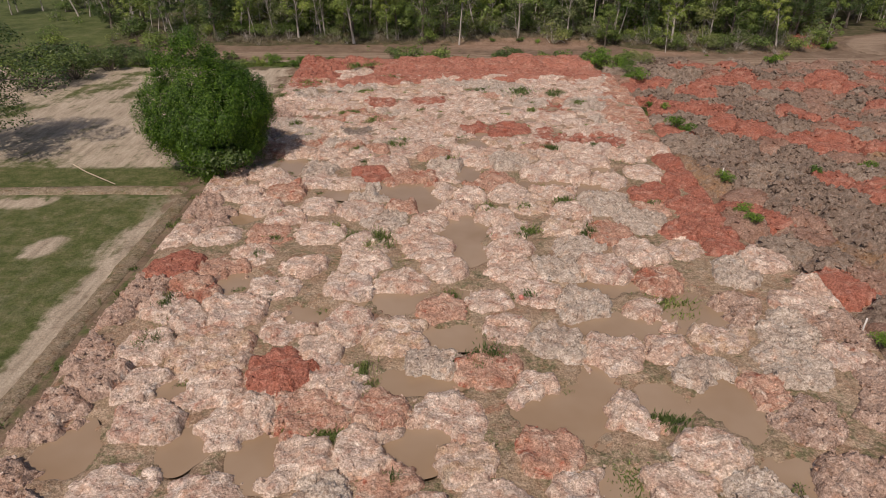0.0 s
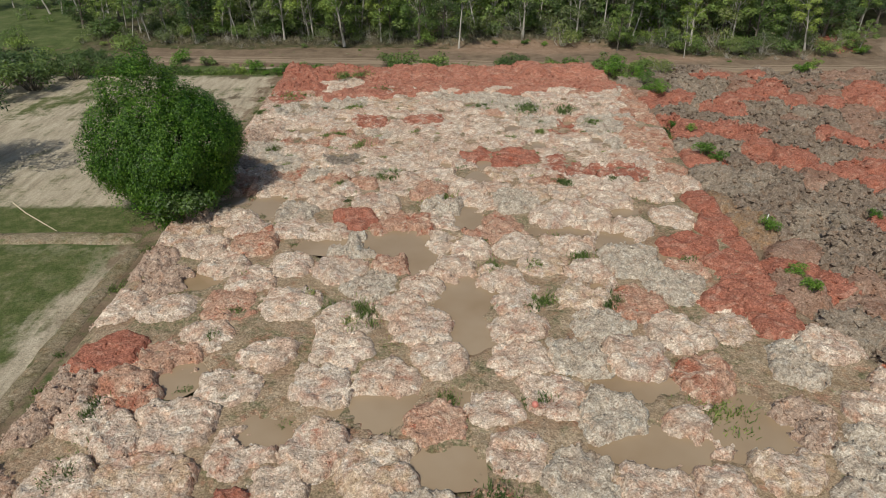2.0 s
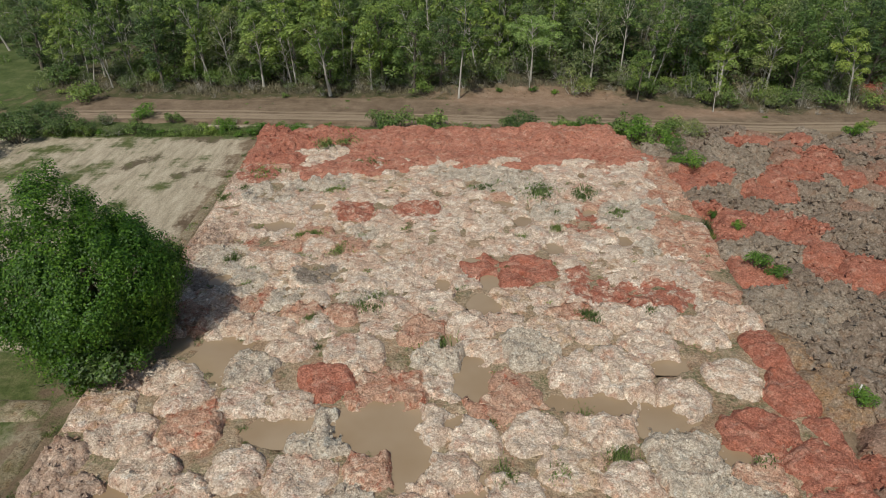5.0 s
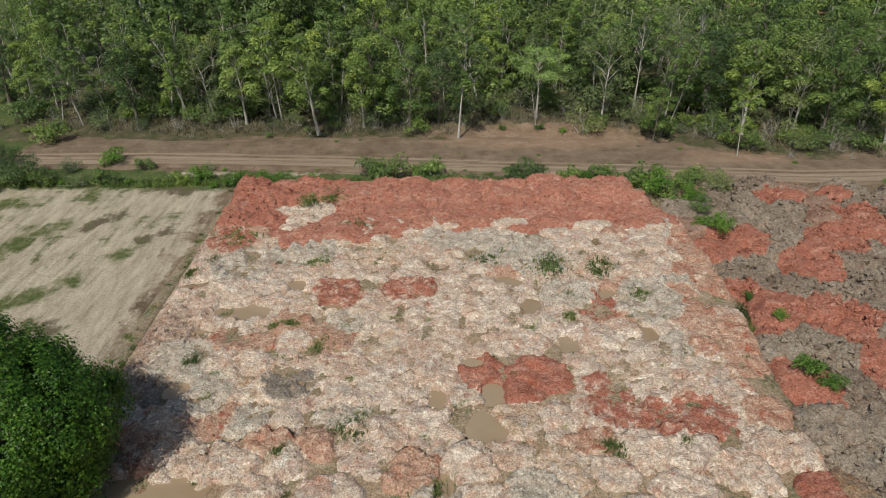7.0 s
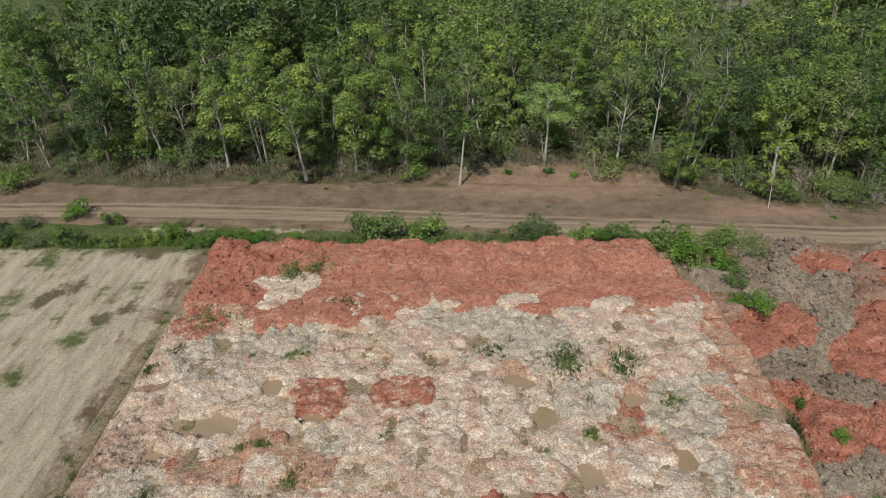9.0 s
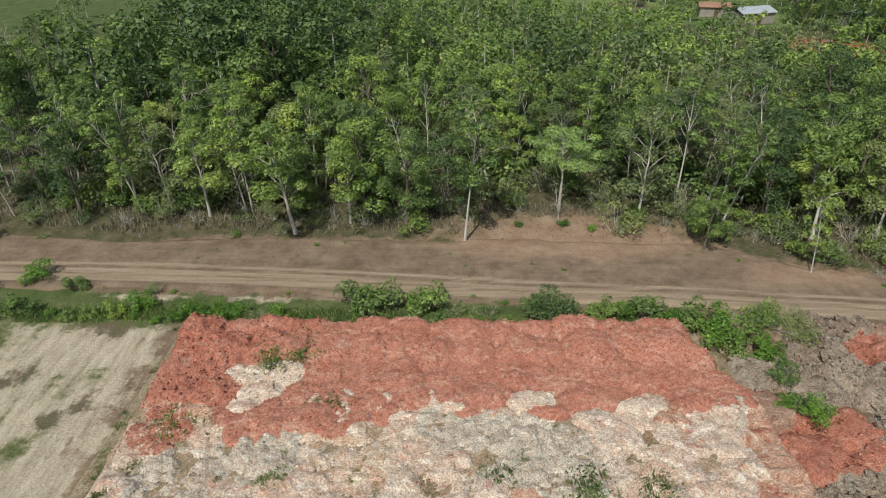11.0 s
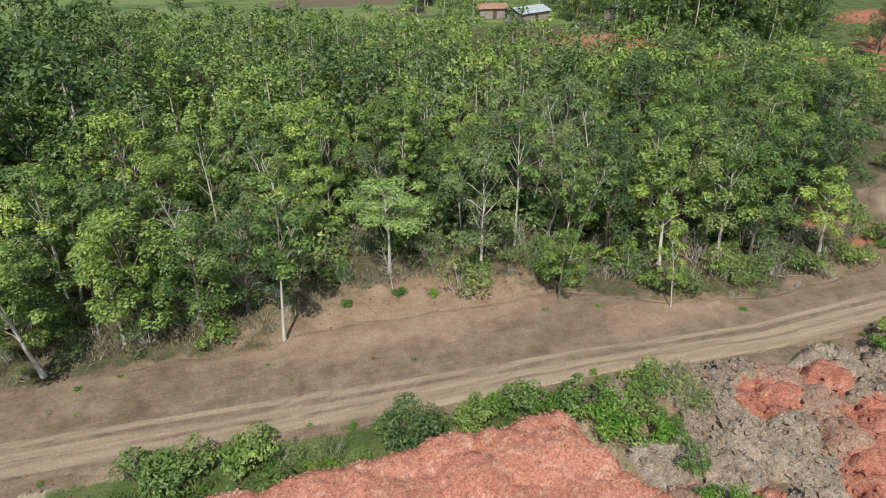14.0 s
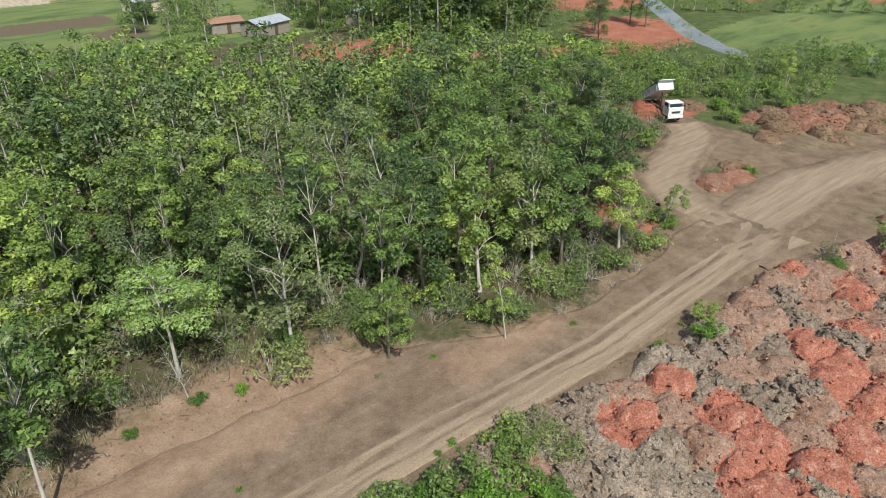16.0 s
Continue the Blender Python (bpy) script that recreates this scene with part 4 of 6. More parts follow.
def field(name, X, Y, Z, A, B, mat, label, loose, big, seed, keep):
    g = np.random.default_rng(seed)
    v = np.stack([X, Y, Z], -1).reshape(-1, 3)
    faces = grid_faces(X.shape[1], X.shape[0])
    faces = faces[keep.ravel()[faces].all(1)]
    spots = np.flatnonzero(keep.ravel())
    at = g.choice(spots, loose)
    p = v[at] + g.normal(0, 0.08, (loose, 3)) * np.array([1, 1, 0])
    cv, cf = crumbs(p, big * g.uniform(0.3, 1.0, loose) ** 1.6, g)
    me = mesh_of(name, np.concatenate([v, cv]), faces.tolist() + (cf + len(v)).tolist(), mat)
    crisp(me, np.r_[np.ones(len(faces), bool), np.zeros(len(cf), bool)])
    for n_, w in (("load_a", A), ("load_b", B)):
        attribute(me, n_, np.concatenate([w.ravel(), np.repeat(w.ravel()[at], 6)]))
    return tagged(new(name, me), label, "soil mounds", kind="stuff")


# the red bank at the far end of the pad
BX, BY = np.meshgrid(np.arange(-19.6, 22.8, 0.16), np.arange(77.5, 91.5, 0.16))
BH, BA, BB = np.zeros(BX.shape), np.zeros(BX.shape), np.zeros(BX.shape)
for cx_, cy_, ca, cb in ((-10.2, 84.4, 2.0, 1.7), (-12.6, 83.6, 1.8, 1.5), (-11.4, 82.2, 1.9, 1.1), (6.5, 81.3, 2.6, 1.5), (13.5, 81.0, 2.3, 1.6), (1.5, 80.6, 1.5, 0.8), (18.5, 80.6, 1.6, 0.9)):
    heap(BH, BA, BB, BX, BY, cx_, cy_, ca, cb, 0.62, 0.1, int(cx_ * 10) % 90 + 90, 1.0, 0.0, 0.9)
y = 79.6
while y < 89.5:
    x = LEFT + 1.2 + rng.uniform(0, 1.2)
    while x < pad_edge(y) - 1.0:
        mx, my = x + rng.normal(0, 0.3), y + rng.normal(0, 0.3)
        if not inside(mx, my, [(-11.3, 83.6, 2.7, 2.0), (6.5, 81.5, 2.2, 1.2), (13.5, 81.3, 1.8, 1.2)]):
            tall = 0.7 if my < 86 else 1.15 if mx < 10 else 1.6
            heap(BH, BA, BB, BX, BY, mx, my, rng.uniform(1.8, 2.5), rng.uniform(1.8, 2.4), rng.uniform(0.75, 1.05) * tall, rng.normal(0, 0.2), int(x * 31 + y * 7) % 1000, 0.0, float(mx < -9 and rng.random() < 0.7), 0.9)
        x += rng.uniform(2.3, 2.9)
    y += 2.4
soft, hard = roughness(BX, BY, 71)
edge_b = np.interp(BY, [78, 80, 83, 86, 88, 90], [22.0, 21.8, 21.8, 19.6, 18.9, 18.4]) + 0.8 * (fbm(BX * 0.7, BY * 0.7, 37) - 0.5)
front_b = 80.0 + 1.8 * (fbm(BX * 0.4, BX * 0, 38) - 0.5) - 2.6 * np.clip((-BX - 2) / 4, 0, 1) * np.clip((BX + 14) / 2, 0, 1) + 0.8 * np.clip((-14 - BX) / 2, 0, 1)
keep = (BX < edge_b) & (BX > LEFT + 0.4 * (fbm(BX, BY, 39) - 0.5)) & (BY > front_b) & (BY < 90.2 + 1.2 * (fbm(BX * 0.6, BX * 0 + 3, 40) - 0.5))
gully = np.abs(vnoise(BX * 1.5, BY * 0.35, 77) - 0.5) * 2
BZ = TOP + 0.12 + BH + soft * 0.6 + hard * (0.25 + 0.9 * BB) - 0.22 * np.clip(0.35 - gully, 0, 1) * np.clip(BH, 0, 1) - 0.8 * np.clip(1 - np.minimum.reduce([BY - front_b, edge_b - BX, BX - LEFT - 0.1, 90.3 - BY]) / 1.0, 0, 1) ** 1.5
bank = field("red_soil_bank", BX, BY, BZ, BA, BB, BANK_MIX, "long bank of dumped brick-red laterite with pale patches", 9000, 0.15, 8, keep)
bank["category"] = "soil bank"
FIELDS.append((BX, BY, np.where(keep, BZ, -1)))

# looser loads on the lower ground beside the pad
SIDE_ZONES = [(27.1, 36, 1.4, 1.7, "t"), (30, 40.9, 1.6, 3.5, "d"), (27.9, 41.6, 2.4, 1.8, "s"), (26, 44.5, 1.7, 2, "d"), (30.1, 46.5, 1.8, 1.7, "d"), (32.3, 48.2, 2.7, 1.8, "r"), (29, 50, 1.9, 2.2, "g"),
              (27.4, 53.9, 2.5, 3.3, "d"), (38.9, 56.7, 1.5, 2.1, "r"), (35.6, 58.2, 3.7, 2.5, "r"), (25.1, 59.6, 1.6, 1.6, "d"), (28.8, 62.3, 2.2, 2.1, "r"), (26.2, 64.1, 2.5, 1.7, "g"), (33, 67, 2.4, 3.6, "d"),
              (27.6, 68.1, 2.9, 2.2, "r"), (22.2, 69.2, 2.4, 3.1, "r"), (27.2, 70.5, 1.6, 1.6, "d"), (29.3, 74.7, 2.2, 2.1, "r"), (32.3, 75.6, 1.8, 1.7, "d"), (24.6, 78.3, 2.3, 2.3, "r"), (33.1, 78.8, 2.3, 2.7, "r"),
              (29.6, 79.7, 1.4, 2, "g"), (37.5, 83.3, 2, 1.8, "r"), (24.5, 83.3, 1.2, 2, "g"), (32.3, 87.4, 2.1, 1.7, "r")]


def side_kind(x, y):
    for zx, zy, a, b, kind in SIDE_ZONES:
        if ((x - zx) / (a + (0.1 if kind == "r" else 0.5))) ** 2 + ((y - zy) / (b + (0.1 if kind == "r" else 0.5))) ** 2 < 1:
            return kind
    p = rng.random()
    if y > 56:
        return ("r" if p < 0.17 else "s" if p < 0.55 else "d" if p < 0.8 else "g") if x < 46 else ("r" if p < 0.3 else "s" if p < 0.75 else "d")
    return "r" if p < 0.06 else "s" if p < 0.26 else "d" if p < 0.72 else "g" if p < 0.9 else "t"


side = []
fill_rows(side, 6.0, 92.0, 0.66, 2.15, side_kind, lambda y: pad_edge(y) - 0.3, lambda y: 73.0, lambda x, y: y < float(near(x)) - 1.4)
side = [(x, y, r * 1.12, k, rng.uniform(0.75, 1.25) * (1.15 if k == "r" else 1.0)) for x, y, r, k in side]
SX, SY = np.meshgrid(np.arange(19.0, 74, 0.25), np.arange(5, 93, 0.25))
SH, own, sk = raise_loads(SX, SY, side, 500, 1.34, 0.55, 0.85)
sw = soil_shares(SX, SY, own, side, [z for z in SIDE_ZONES if z[4] == "r"], 520)
soft, hard = roughness(SX, SY, 540)
SZ = -0.05 + SH * 0.95 + np.clip(sk * 3, 0, 1) * (0.10 + soft * 0.9 + hard * np.clip(sw[..., 5] - 0.3, 0, 2))
brim = np.minimum(SX - np.interp(SY, EDGE_Y, EDGE_X) + 1.2, near(SX) - 0.7 + 1.2 * (fbm(SX * 0.6, SY * 0.6, 35) - 0.5) - SY)
SZ = SZ - 0.7 * np.clip(1 - brim / 0.8, 0, 1)
own = np.where((brim > 0) & (own >= 0), own, -1)
split_loads(SX, SY, SZ, own, sw, side, SIDE_MIX, 22, 0.30, 560, " beside the pad", lambda q: q[1] > 72 and q[0] < 46)
FIELDS.append((SX, SY, np.where(own >= 0, SZ, -1)))


def surface(x, y):
    """The height of whatever soil lies at a place."""
    z = float(ground_height(np.array(x), np.array(y)))
    if LEFT < x < pad_edge(y) and y < 90.5:
        z = TOP + 0.14
    for X, Y, Z in FIELDS:
        i, j = np.searchsorted(X[0], x), np.searchsorted(Y[:, 0], y)
        if 0 < i < X.shape[1] and 0 < j < X.shape[0]:
            z = max(z, float(Z[j, i]))
    return z


def mound_mesh(seed, cells=25):
    """A single coarse load about 2 m across by 1 m high, before scaling."""
    a = np.linspace(-1.25, 1.25, cells)
    x, y = np.meshgrid(a, a)
    r = np.hypot(x, y) / (1 + 0.5 * (vnoise(x * 1.3 + 7, y * 1.3, seed) - 0.5))
    k = np.clip((1.04 - r) / 0.8, 0, 1)
    soft_, hard_ = roughness(x * 1.6, y * 1.6, seed + 9)
    z = np.where(r > 1.06, -0.3, (k * (2 - k)) ** 0.8 * 0.95 + np.clip(k * 3, 0, 1) * (soft_ * 0.7 + hard_ * 0.6))
    faces = grid_faces(cells, cells)
    faces = faces[(r.ravel()[faces] < 1.12).any(1)]
    used, back = np.unique(faces, return_inverse=True)
    v = np.stack([x, y, z], -1).reshape(-1, 3)
    g = np.random.default_rng(seed + 1)
    cv, cf = crumbs(v[g.choice(np.flatnonzero(r.ravel() < 1.02), 230)], 0.12 * g.uniform(0.35, 1.0, 230) ** 1.5, g)
    me = mesh_of("mound", np.concatenate([v[used], cv]), back.reshape(-1, 4).tolist() + (cf + len(used)).tolist(), BROWN)
    return crisp(me, np.r_[np.ones(len(faces), bool), np.zeros(len(cf), bool)])


CLODDY = [mound_mesh(200 + i) for i in range(7)]
SPARE = {"brown": (BROWN, "cloddy mound of grey-brown soil by the clearing"), "rust": (RUST, "mound of crumbly rust-red soil by the clearing"), "red": (RED, "mound of fresh brick-red soil by the clearing")}


def mound(kind, x, y, z, sx, sy, sz, turn):
    ob = new("soil_mound", CLODDY[rng.integers(len(CLODDY))])
    ob.matrix_world = pose(x, y, z, 0, 0, turn) @ Matrix.Diagonal((sx, sy, sz, 1))
    ob.material_slots[0].link = "OBJECT"
    ob.material_slots[0].material = SPARE[kind][0]
    return tagged(ob, SPARE[kind][1], "soil mound", "loads tipped round the clearing")


# earth bunds of the rice plots
def bund(pts, half, high, seed, label, mat):
    pts = np.asarray(pts, float)
    ln = np.concatenate([[0], np.cumsum(np.hypot(*np.diff(pts, axis=0).T))])
    s = np.arange(0, ln[-1], 0.3)
    cx, cy = np.interp(s, ln, pts[:, 0]), np.interp(s, ln, pts[:, 1])
    dx, dy = np.gradient(cx), np.gradient(cy)
    d = np.hypot(dx, dy)
    nx, ny = -dy / d, dx / d
    w = np.linspace(-1, 1, 9)
    shape = np.array([-0.25, 0.25, 0.7, 0.95, 1.0, 0.95, 0.7, 0.25, -0.25])
    S, W = np.meshgrid(s, w)
    off = W * half * (0.85 + 0.4 * fbm(S * 0.6, W, seed))
    z = shape[:, None] * high * (0.75 + 0.5 * fbm(S * 0.8, W * 2, seed + 1)) + (fbm(S * 3, W * 4, seed + 2) - 0.5) * 0.12
    z = z - 0.6 * np.clip(1 - np.minimum(S, s[-1] - S) / 0.9, 0, 1) ** 2 - 0.3 * (np.abs(W) > 0.95)
    v = np.stack([cx[None] + nx[None] * off, cy[None] + ny[None] * off, z], -1).reshape(-1, 3)
    return tagged(new("bund", mesh_of("bund", v, grid_faces(len(s), 9), mat)), label, "earth bund", "bunds round the rice plots")


EARTH = clay("bund_earth", (((0.3, (0.17, 0.14, 0.095)), (0.5, (0.25, 0.205, 0.145)), (0.7, (0.13, 0.12, 0.06))), (0.33, 0.275, 0.2), 0.4, (0.085, 0.1, 0.035), 0.8), 0.5)
bund([(-60, 48.3), (-36, 48.5), (-27, 48.9), (-20.4, 48.8)], 0.95, 0.19, 3, "low earth bund with dry grass between two rice plots", EARTH)
bund([(-20.9, 5), (-20.7, 25), (-20.6, 40), (-20.5, 47.9)], 0.7, 0.14, 7, "low earth bund along the edge of the soil pad", EARTH)
bund([(-20.2, 50.2), (-20.0, 62), (-19.8, 76), (-19.0, 90.2)], 0.6, 0.18, 12, "low crumbling earth bund along the edge of the soil pad", EARTH)


# ---- trees and bushes ----
def crown_points(rng, clumps, per, flat=0.75):
    """Leaf places and outward directions on a set of clumps: centre and radius each."""
    ps, ns = [], []
    for (c, r) in clumps:
        k = max(6, int(per * r * r))
        d = rng.normal(0, 1, (k, 3))
        d /= np.linalg.norm(d, axis=1)[:, None]
        d[:, 2] = np.where((d[:, 2] < -0.35) & (rng.random(k) < 0.75), -d[:, 2], d[:, 2])
        rad = r * rng.uniform(0.55, 1.05, k) ** 0.7
        ps.append(np.asarray(c) + d * rad[:, None] * np.array([1, 1, flat]))
        n = d.copy()
        n[:, 2] += 0.7
        ns.append(n)
    return np.concatenate(ps), np.concatenate(ns)


def tree_parts(seed, high, spread, bare, clumps, per, leaf, trunk_r, lean=0.06, flat=0.75, slim=0.6):
    """Meshes of a tree: trunk with limbs, and a crown of separate leaves. bare: share of the height without leaves."""
    rng = np.random.default_rng(seed)
    n = 9
    t = np.linspace(0, 1, n)
    drift = rng.normal(0, lean, 2) * high
    sway = rng.normal(0, 0.012 * high, (n, 2)).cumsum(0)
    path = np.stack([drift[0] * t + sway[:, 0] * t, drift[1] * t + sway[:, 1] * t, t * high * 0.9 - 0.3 * (t == 0)], -1)
    pieces = [tube(path, trunk_r * (1 - 0.82 * t) * (1 + 0.5 * np.exp(-t * 18)), 7)]
    blobs = []
    for i in range(clumps):
        f = bare + (1 - bare) * ((i + rng.random()) / clumps)
        env = spread * (0.35 + 0.75 * math.sin(math.pi * min(1, max(0.06, (f - bare) / (1 - bare) * 0.82 + 0.16))))
        a = i * 2.4 + rng.normal(0, 0.5)
        rad = env * rng.uniform(0.25, 1.0)
        base = np.array([np.interp(f, t, path[:, 0]), np.interp(f, t, path[:, 1]), 0])
        c = base + np.array([math.cos(a) * rad, math.sin(a) * rad, f * high])
        r = spread * rng.uniform(0.2, 0.36)
        blobs.append((c, r))
        g = max(bare * 0.8, f - rng.uniform(0.10, 0.22))
        s = np.array([np.interp(g * 1.1, t, path[:, 0]), np.interp(g * 1.1, t, path[:, 1]), g * high])
        u = np.linspace(0, 1, 5)[:, None]
        mid = s + (c - s) * u + np.array([0, 0, 0.12]) * spread * np.sin(u * math.pi) + rng.normal(0, 0.05 * spread, (5, 3)) * u * (1 - u) * 3
        lr = trunk_r * 0.34 * (1 - 0.75 * u[:, 0])
        pieces.append(tube(mid[::2] if i % 2 else mid, np.maximum(lr[::2] if i % 2 else lr, 0.018), 3))
        for _ in range(1):
            tip = c + rng.normal(0, 0.75 * r, 3)
            pieces.append(tube(np.stack([mid[3], (mid[3] + tip) / 2 + rng.normal(0, 0.1, 3), tip]), [0.03, 0.02, 0.01], 3))
    v, f = joined(pieces)
    ps, ns = crown_points(rng, blobs, per * 1.35, flat)
    lv, lf = leaf_cloud(ps, ns, leaf * 0.8, rng, slim, 0.35, False)
    return mesh_of("trunk", v, f), mesh_of("crown", lv, lf, None, False)


def tree(kind, label, category, group, meshes, bark, leaves):
    root = new(kind)
    meshes[0].materials.append(bark)
    meshes[1].materials.append(leaves)
    part("trunk", meshes[0], root)
    part("crown", meshes[1], root)
    return tagged(root, label, category, group)


WOOD = "trees of the woods"
KINDS = [
    tree("tree", "slender tree with pale trunk and loose light-green crown", "tree", WOOD, tree_parts(1, 13, 2.6, 0.50, 13, 166, 0.44, 0.125), BARK_PALE, LEAF_MID),
    tree("tree", "broad leafy tree with mid-green crown among the woods", "tree", WOOD, tree_parts(2, 12, 3.7, 0.26, 20, 112, 0.42, 0.21), BARK_DARK, LEAF_MID),
    tree("tree", "tree with fresh bright-green leaves in layered clumps", "tree", WOOD, tree_parts(3, 11, 3.3, 0.34, 17, 123, 0.46, 0.18), BARK_PALE, LEAF_LIGHT),
    tree("tree", "dense tree with dark-green crown among the woods", "tree", WOOD, tree_parts(4, 12.5, 3.9, 0.22, 22, 105, 0.41, 0.24), BARK_DARK, LEAF_DARK),
    tree("tree", "feathery olive-green tree with thin pale limbs", "tree", WOOD, tree_parts(5, 11.5, 3.5, 0.30, 18, 123, 0.37, 0.16, 0.09), BARK_PALE, LEAF_OLIVE),
    tree("tree", "tall slim tree with leaves close along its trunk", "tree", WOOD, tree_parts(6, 13.5, 2.2, 0.34, 16, 178, 0.41, 0.12, 0.08), BARK_PALE, LEAF_MID),
    tree("tree", "wide dark-green tree with heavy rounded clumps", "tree", WOOD, tree_parts(7, 11, 4.2, 0.24, 22, 93, 0.44, 0.24), BARK_DARK, LEAF_DARK),
    tree("tree", "almost bare tree with pale crooked limbs", "tree", WOOD, tree_parts(9, 11, 3.2, 0.35, 20, 16, 0.29, 0.15, 0.12), BARK_PALE, LEAF_OLIVE),
    tree("tree", "sparse tree with grey limbs showing through thin olive leaves", "tree", WOOD, tree_parts(8, 12, 3.0, 0.38, 15, 117, 0.32, 0.15, 0.1), BARK_PALE, LEAF_OLIVE),
]


def shrub_parts(seed, spread, high, clumps, per, leaf, slim=0.55):
    rng = np.random.default_rng(seed)
    blobs, pieces = [], []
    for i in range(clumps):
        a, rad = rng.uniform(0, 6.28), spread * math.sqrt(rng.random()) * 0.8
        c = np.array([math.cos(a) * rad, math.sin(a) * rad, high * rng.uniform(0.25, 0.85) * (1.1 - 0.5 * rad / spread)])
        blobs.append((c, spread * rng.uniform(0.26, 0.42)))
        s = np.array([c[0] * 0.2, c[1] * 0.2, -0.1])
        pieces.append(tube(np.stack([s, (s + c) / 2 + rng.normal(0, 0.08, 3), c + rng.normal(0, 0.15, 3)]), [0.045, 0.03, 0.012], 4))
        for _ in range(2 if per < 100 else 1):
            e = c + rng.normal(0, 0.3 * spread, 3) + np.array([0, 0, 0.2])
            pieces.append(tube(np.stack([(s + c) / 2, e]), [0.02, 0.008], 3))
    v, f = joined(pieces)
    ps, ns = crown_points(rng, blobs, per * 0.9, 0.8)
    ps[:, 2] = np.maximum(ps[:, 2], 0.04)
    lv, lf = leaf_cloud(ps, ns, leaf * 1.1, rng, slim, 0.2, False)
    return mesh_of("stem", v, f), mesh_of("leaves", lv, lf, None, False)


def shrub(label, group, meshes, bark, leaves, name="shrub"):
    root = new(name)
    meshes[0].materials.append(bark)
    meshes[1].materials.append(leaves)
    part("stem", meshes[0], root)
    part("foliage", meshes[1], root)
    return tagged(root, label, "shrub", group)


VERGE, UNDER = "shrubs of the road verge", "shrubs of the wood edge"
SHRUBS = [
    shrub("dense fresh-green shrub on the verge", VERGE, shrub_parts(21, 1.5, 1.7, 15, 330, 0.18), BARK_DARK, LEAF_FRESH),
    shrub("loose mid-green shrub with broad leaves", VERGE, shrub_parts(22, 1.6, 2.3, 15, 260, 0.21), BARK_DARK, LEAF_MID),
    shrub("dark-green rounded shrub on the verge", VERGE, shrub_parts(23, 1.6, 2.2, 17, 360, 0.16), BARK_DARK, LEAF_DARK),
    shrub("feathery olive shrub on the verge", VERGE, shrub_parts(24, 1.7, 1.8, 15, 260, 0.17, 0.35), BARK_PALE, LEAF_OLIVE),
    shrub("low leafy undergrowth at the foot of the woods", UNDER, shrub_parts(25, 2.1, 2.4, 15, 118, 0.26), BARK_DARK, LEAF_MID),
    shrub("olive undergrowth bush at the foot of the woods", UNDER, shrub_parts(26, 2.2, 2.8, 15, 118, 0.25, 0.4), BARK_PALE, LEAF_OLIVE),
    shrub("tangle of dry grey twigs at the foot of the woods", UNDER, shrub_parts(27, 1.6, 2.0, 16, 60, 0.24, 0.12), BARK_PALE, DRY),
]
MODELS = KINDS + SHRUBS
for i, ob in enumerate(MODELS):
    ob.location = (-58 - 5 * (i // 4), 128 + 6 * (i % 4), 0.3)


def place(model, x, y, scale=1.0, turn=None, tall=1.0, z=None):
    turn = rng.uniform(0, 360) if turn is None else turn
    z = surface(x, y) if z is None else z
    ob = copy_thing(model, pose(x, y, z - 0.03, 0, 0, turn))
    ob.scale = (scale, scale, scale * tall)
    return ob


def rough_tree(seed, high, spread, bare, clumps, per, leaf, leaf_slot):
    """A far tree for the joined woods: trunk and fewer, larger leaves."""
    g = np.random.default_rng(seed)
    blobs = []
    for i in range(clumps):
        f_ = bare + (1 - bare) * ((i + g.random()) / clumps)
        env = spread * (0.35 + 0.75 * math.sin(math.pi * min(1, (f_ - bare) / (1 - bare) * 0.82 + 0.16)))
        a, rad = i * 2.4 + g.normal(0, 0.5), env * g.uniform(0.25, 1.0)
        blobs.append((np.array([math.cos(a) * rad, math.sin(a) * rad, f_ * high]), spread * g.uniform(0.24, 0.4)))
    ps, ns = crown_points(g, blobs, per * 1.0, 0.75)
    lv, lf = leaf_cloud(ps, ns, leaf * 0.92, g, 0.7, 0.35, False)
    tv, tf = tube([(0, 0, -0.3), (0.1, 0.05, high * 0.45), (0, 0, high * 0.85)], [0.2, 0.14, 0.04] if high > 6 else [0.06, 0.04, 0.01], 5)
    return np.concatenate([lv, tv]), lf.tolist() + (np.asarray(tf) + len(lv)).tolist(), np.concatenate([np.full(len(lf), leaf_slot), np.full(len(tf), 4)])


ROUGH = [rough_tree(500, 12, 3.6, 0.26, 16, 29, 0.64, 0), rough_tree(501, 11, 3.3, 0.3, 15, 31, 0.64, 1), rough_tree(502, 12.5, 3.9, 0.2, 18, 27, 0.64, 2), rough_tree(503, 11.5, 3.5, 0.3, 15, 29, 0.6, 3), rough_tree(504, 4.4, 3.0, 0.05, 13, 34, 0.52, 0), rough_tree(505, 13, 2.6, 0.4, 12, 34, 0.6, 0), rough_tree(506, 2.6, 2.4, 0.02, 9, 20, 0.55, 3), rough_tree(507, 2.2, 1.8, 0.02, 9, 26, 0.4, 5)]
FAR_TREES = []


def far_tree(k, x, y, scale):
    FAR_TREES.append((k, x, y, scale, rng.uniform(0, 6.28)))


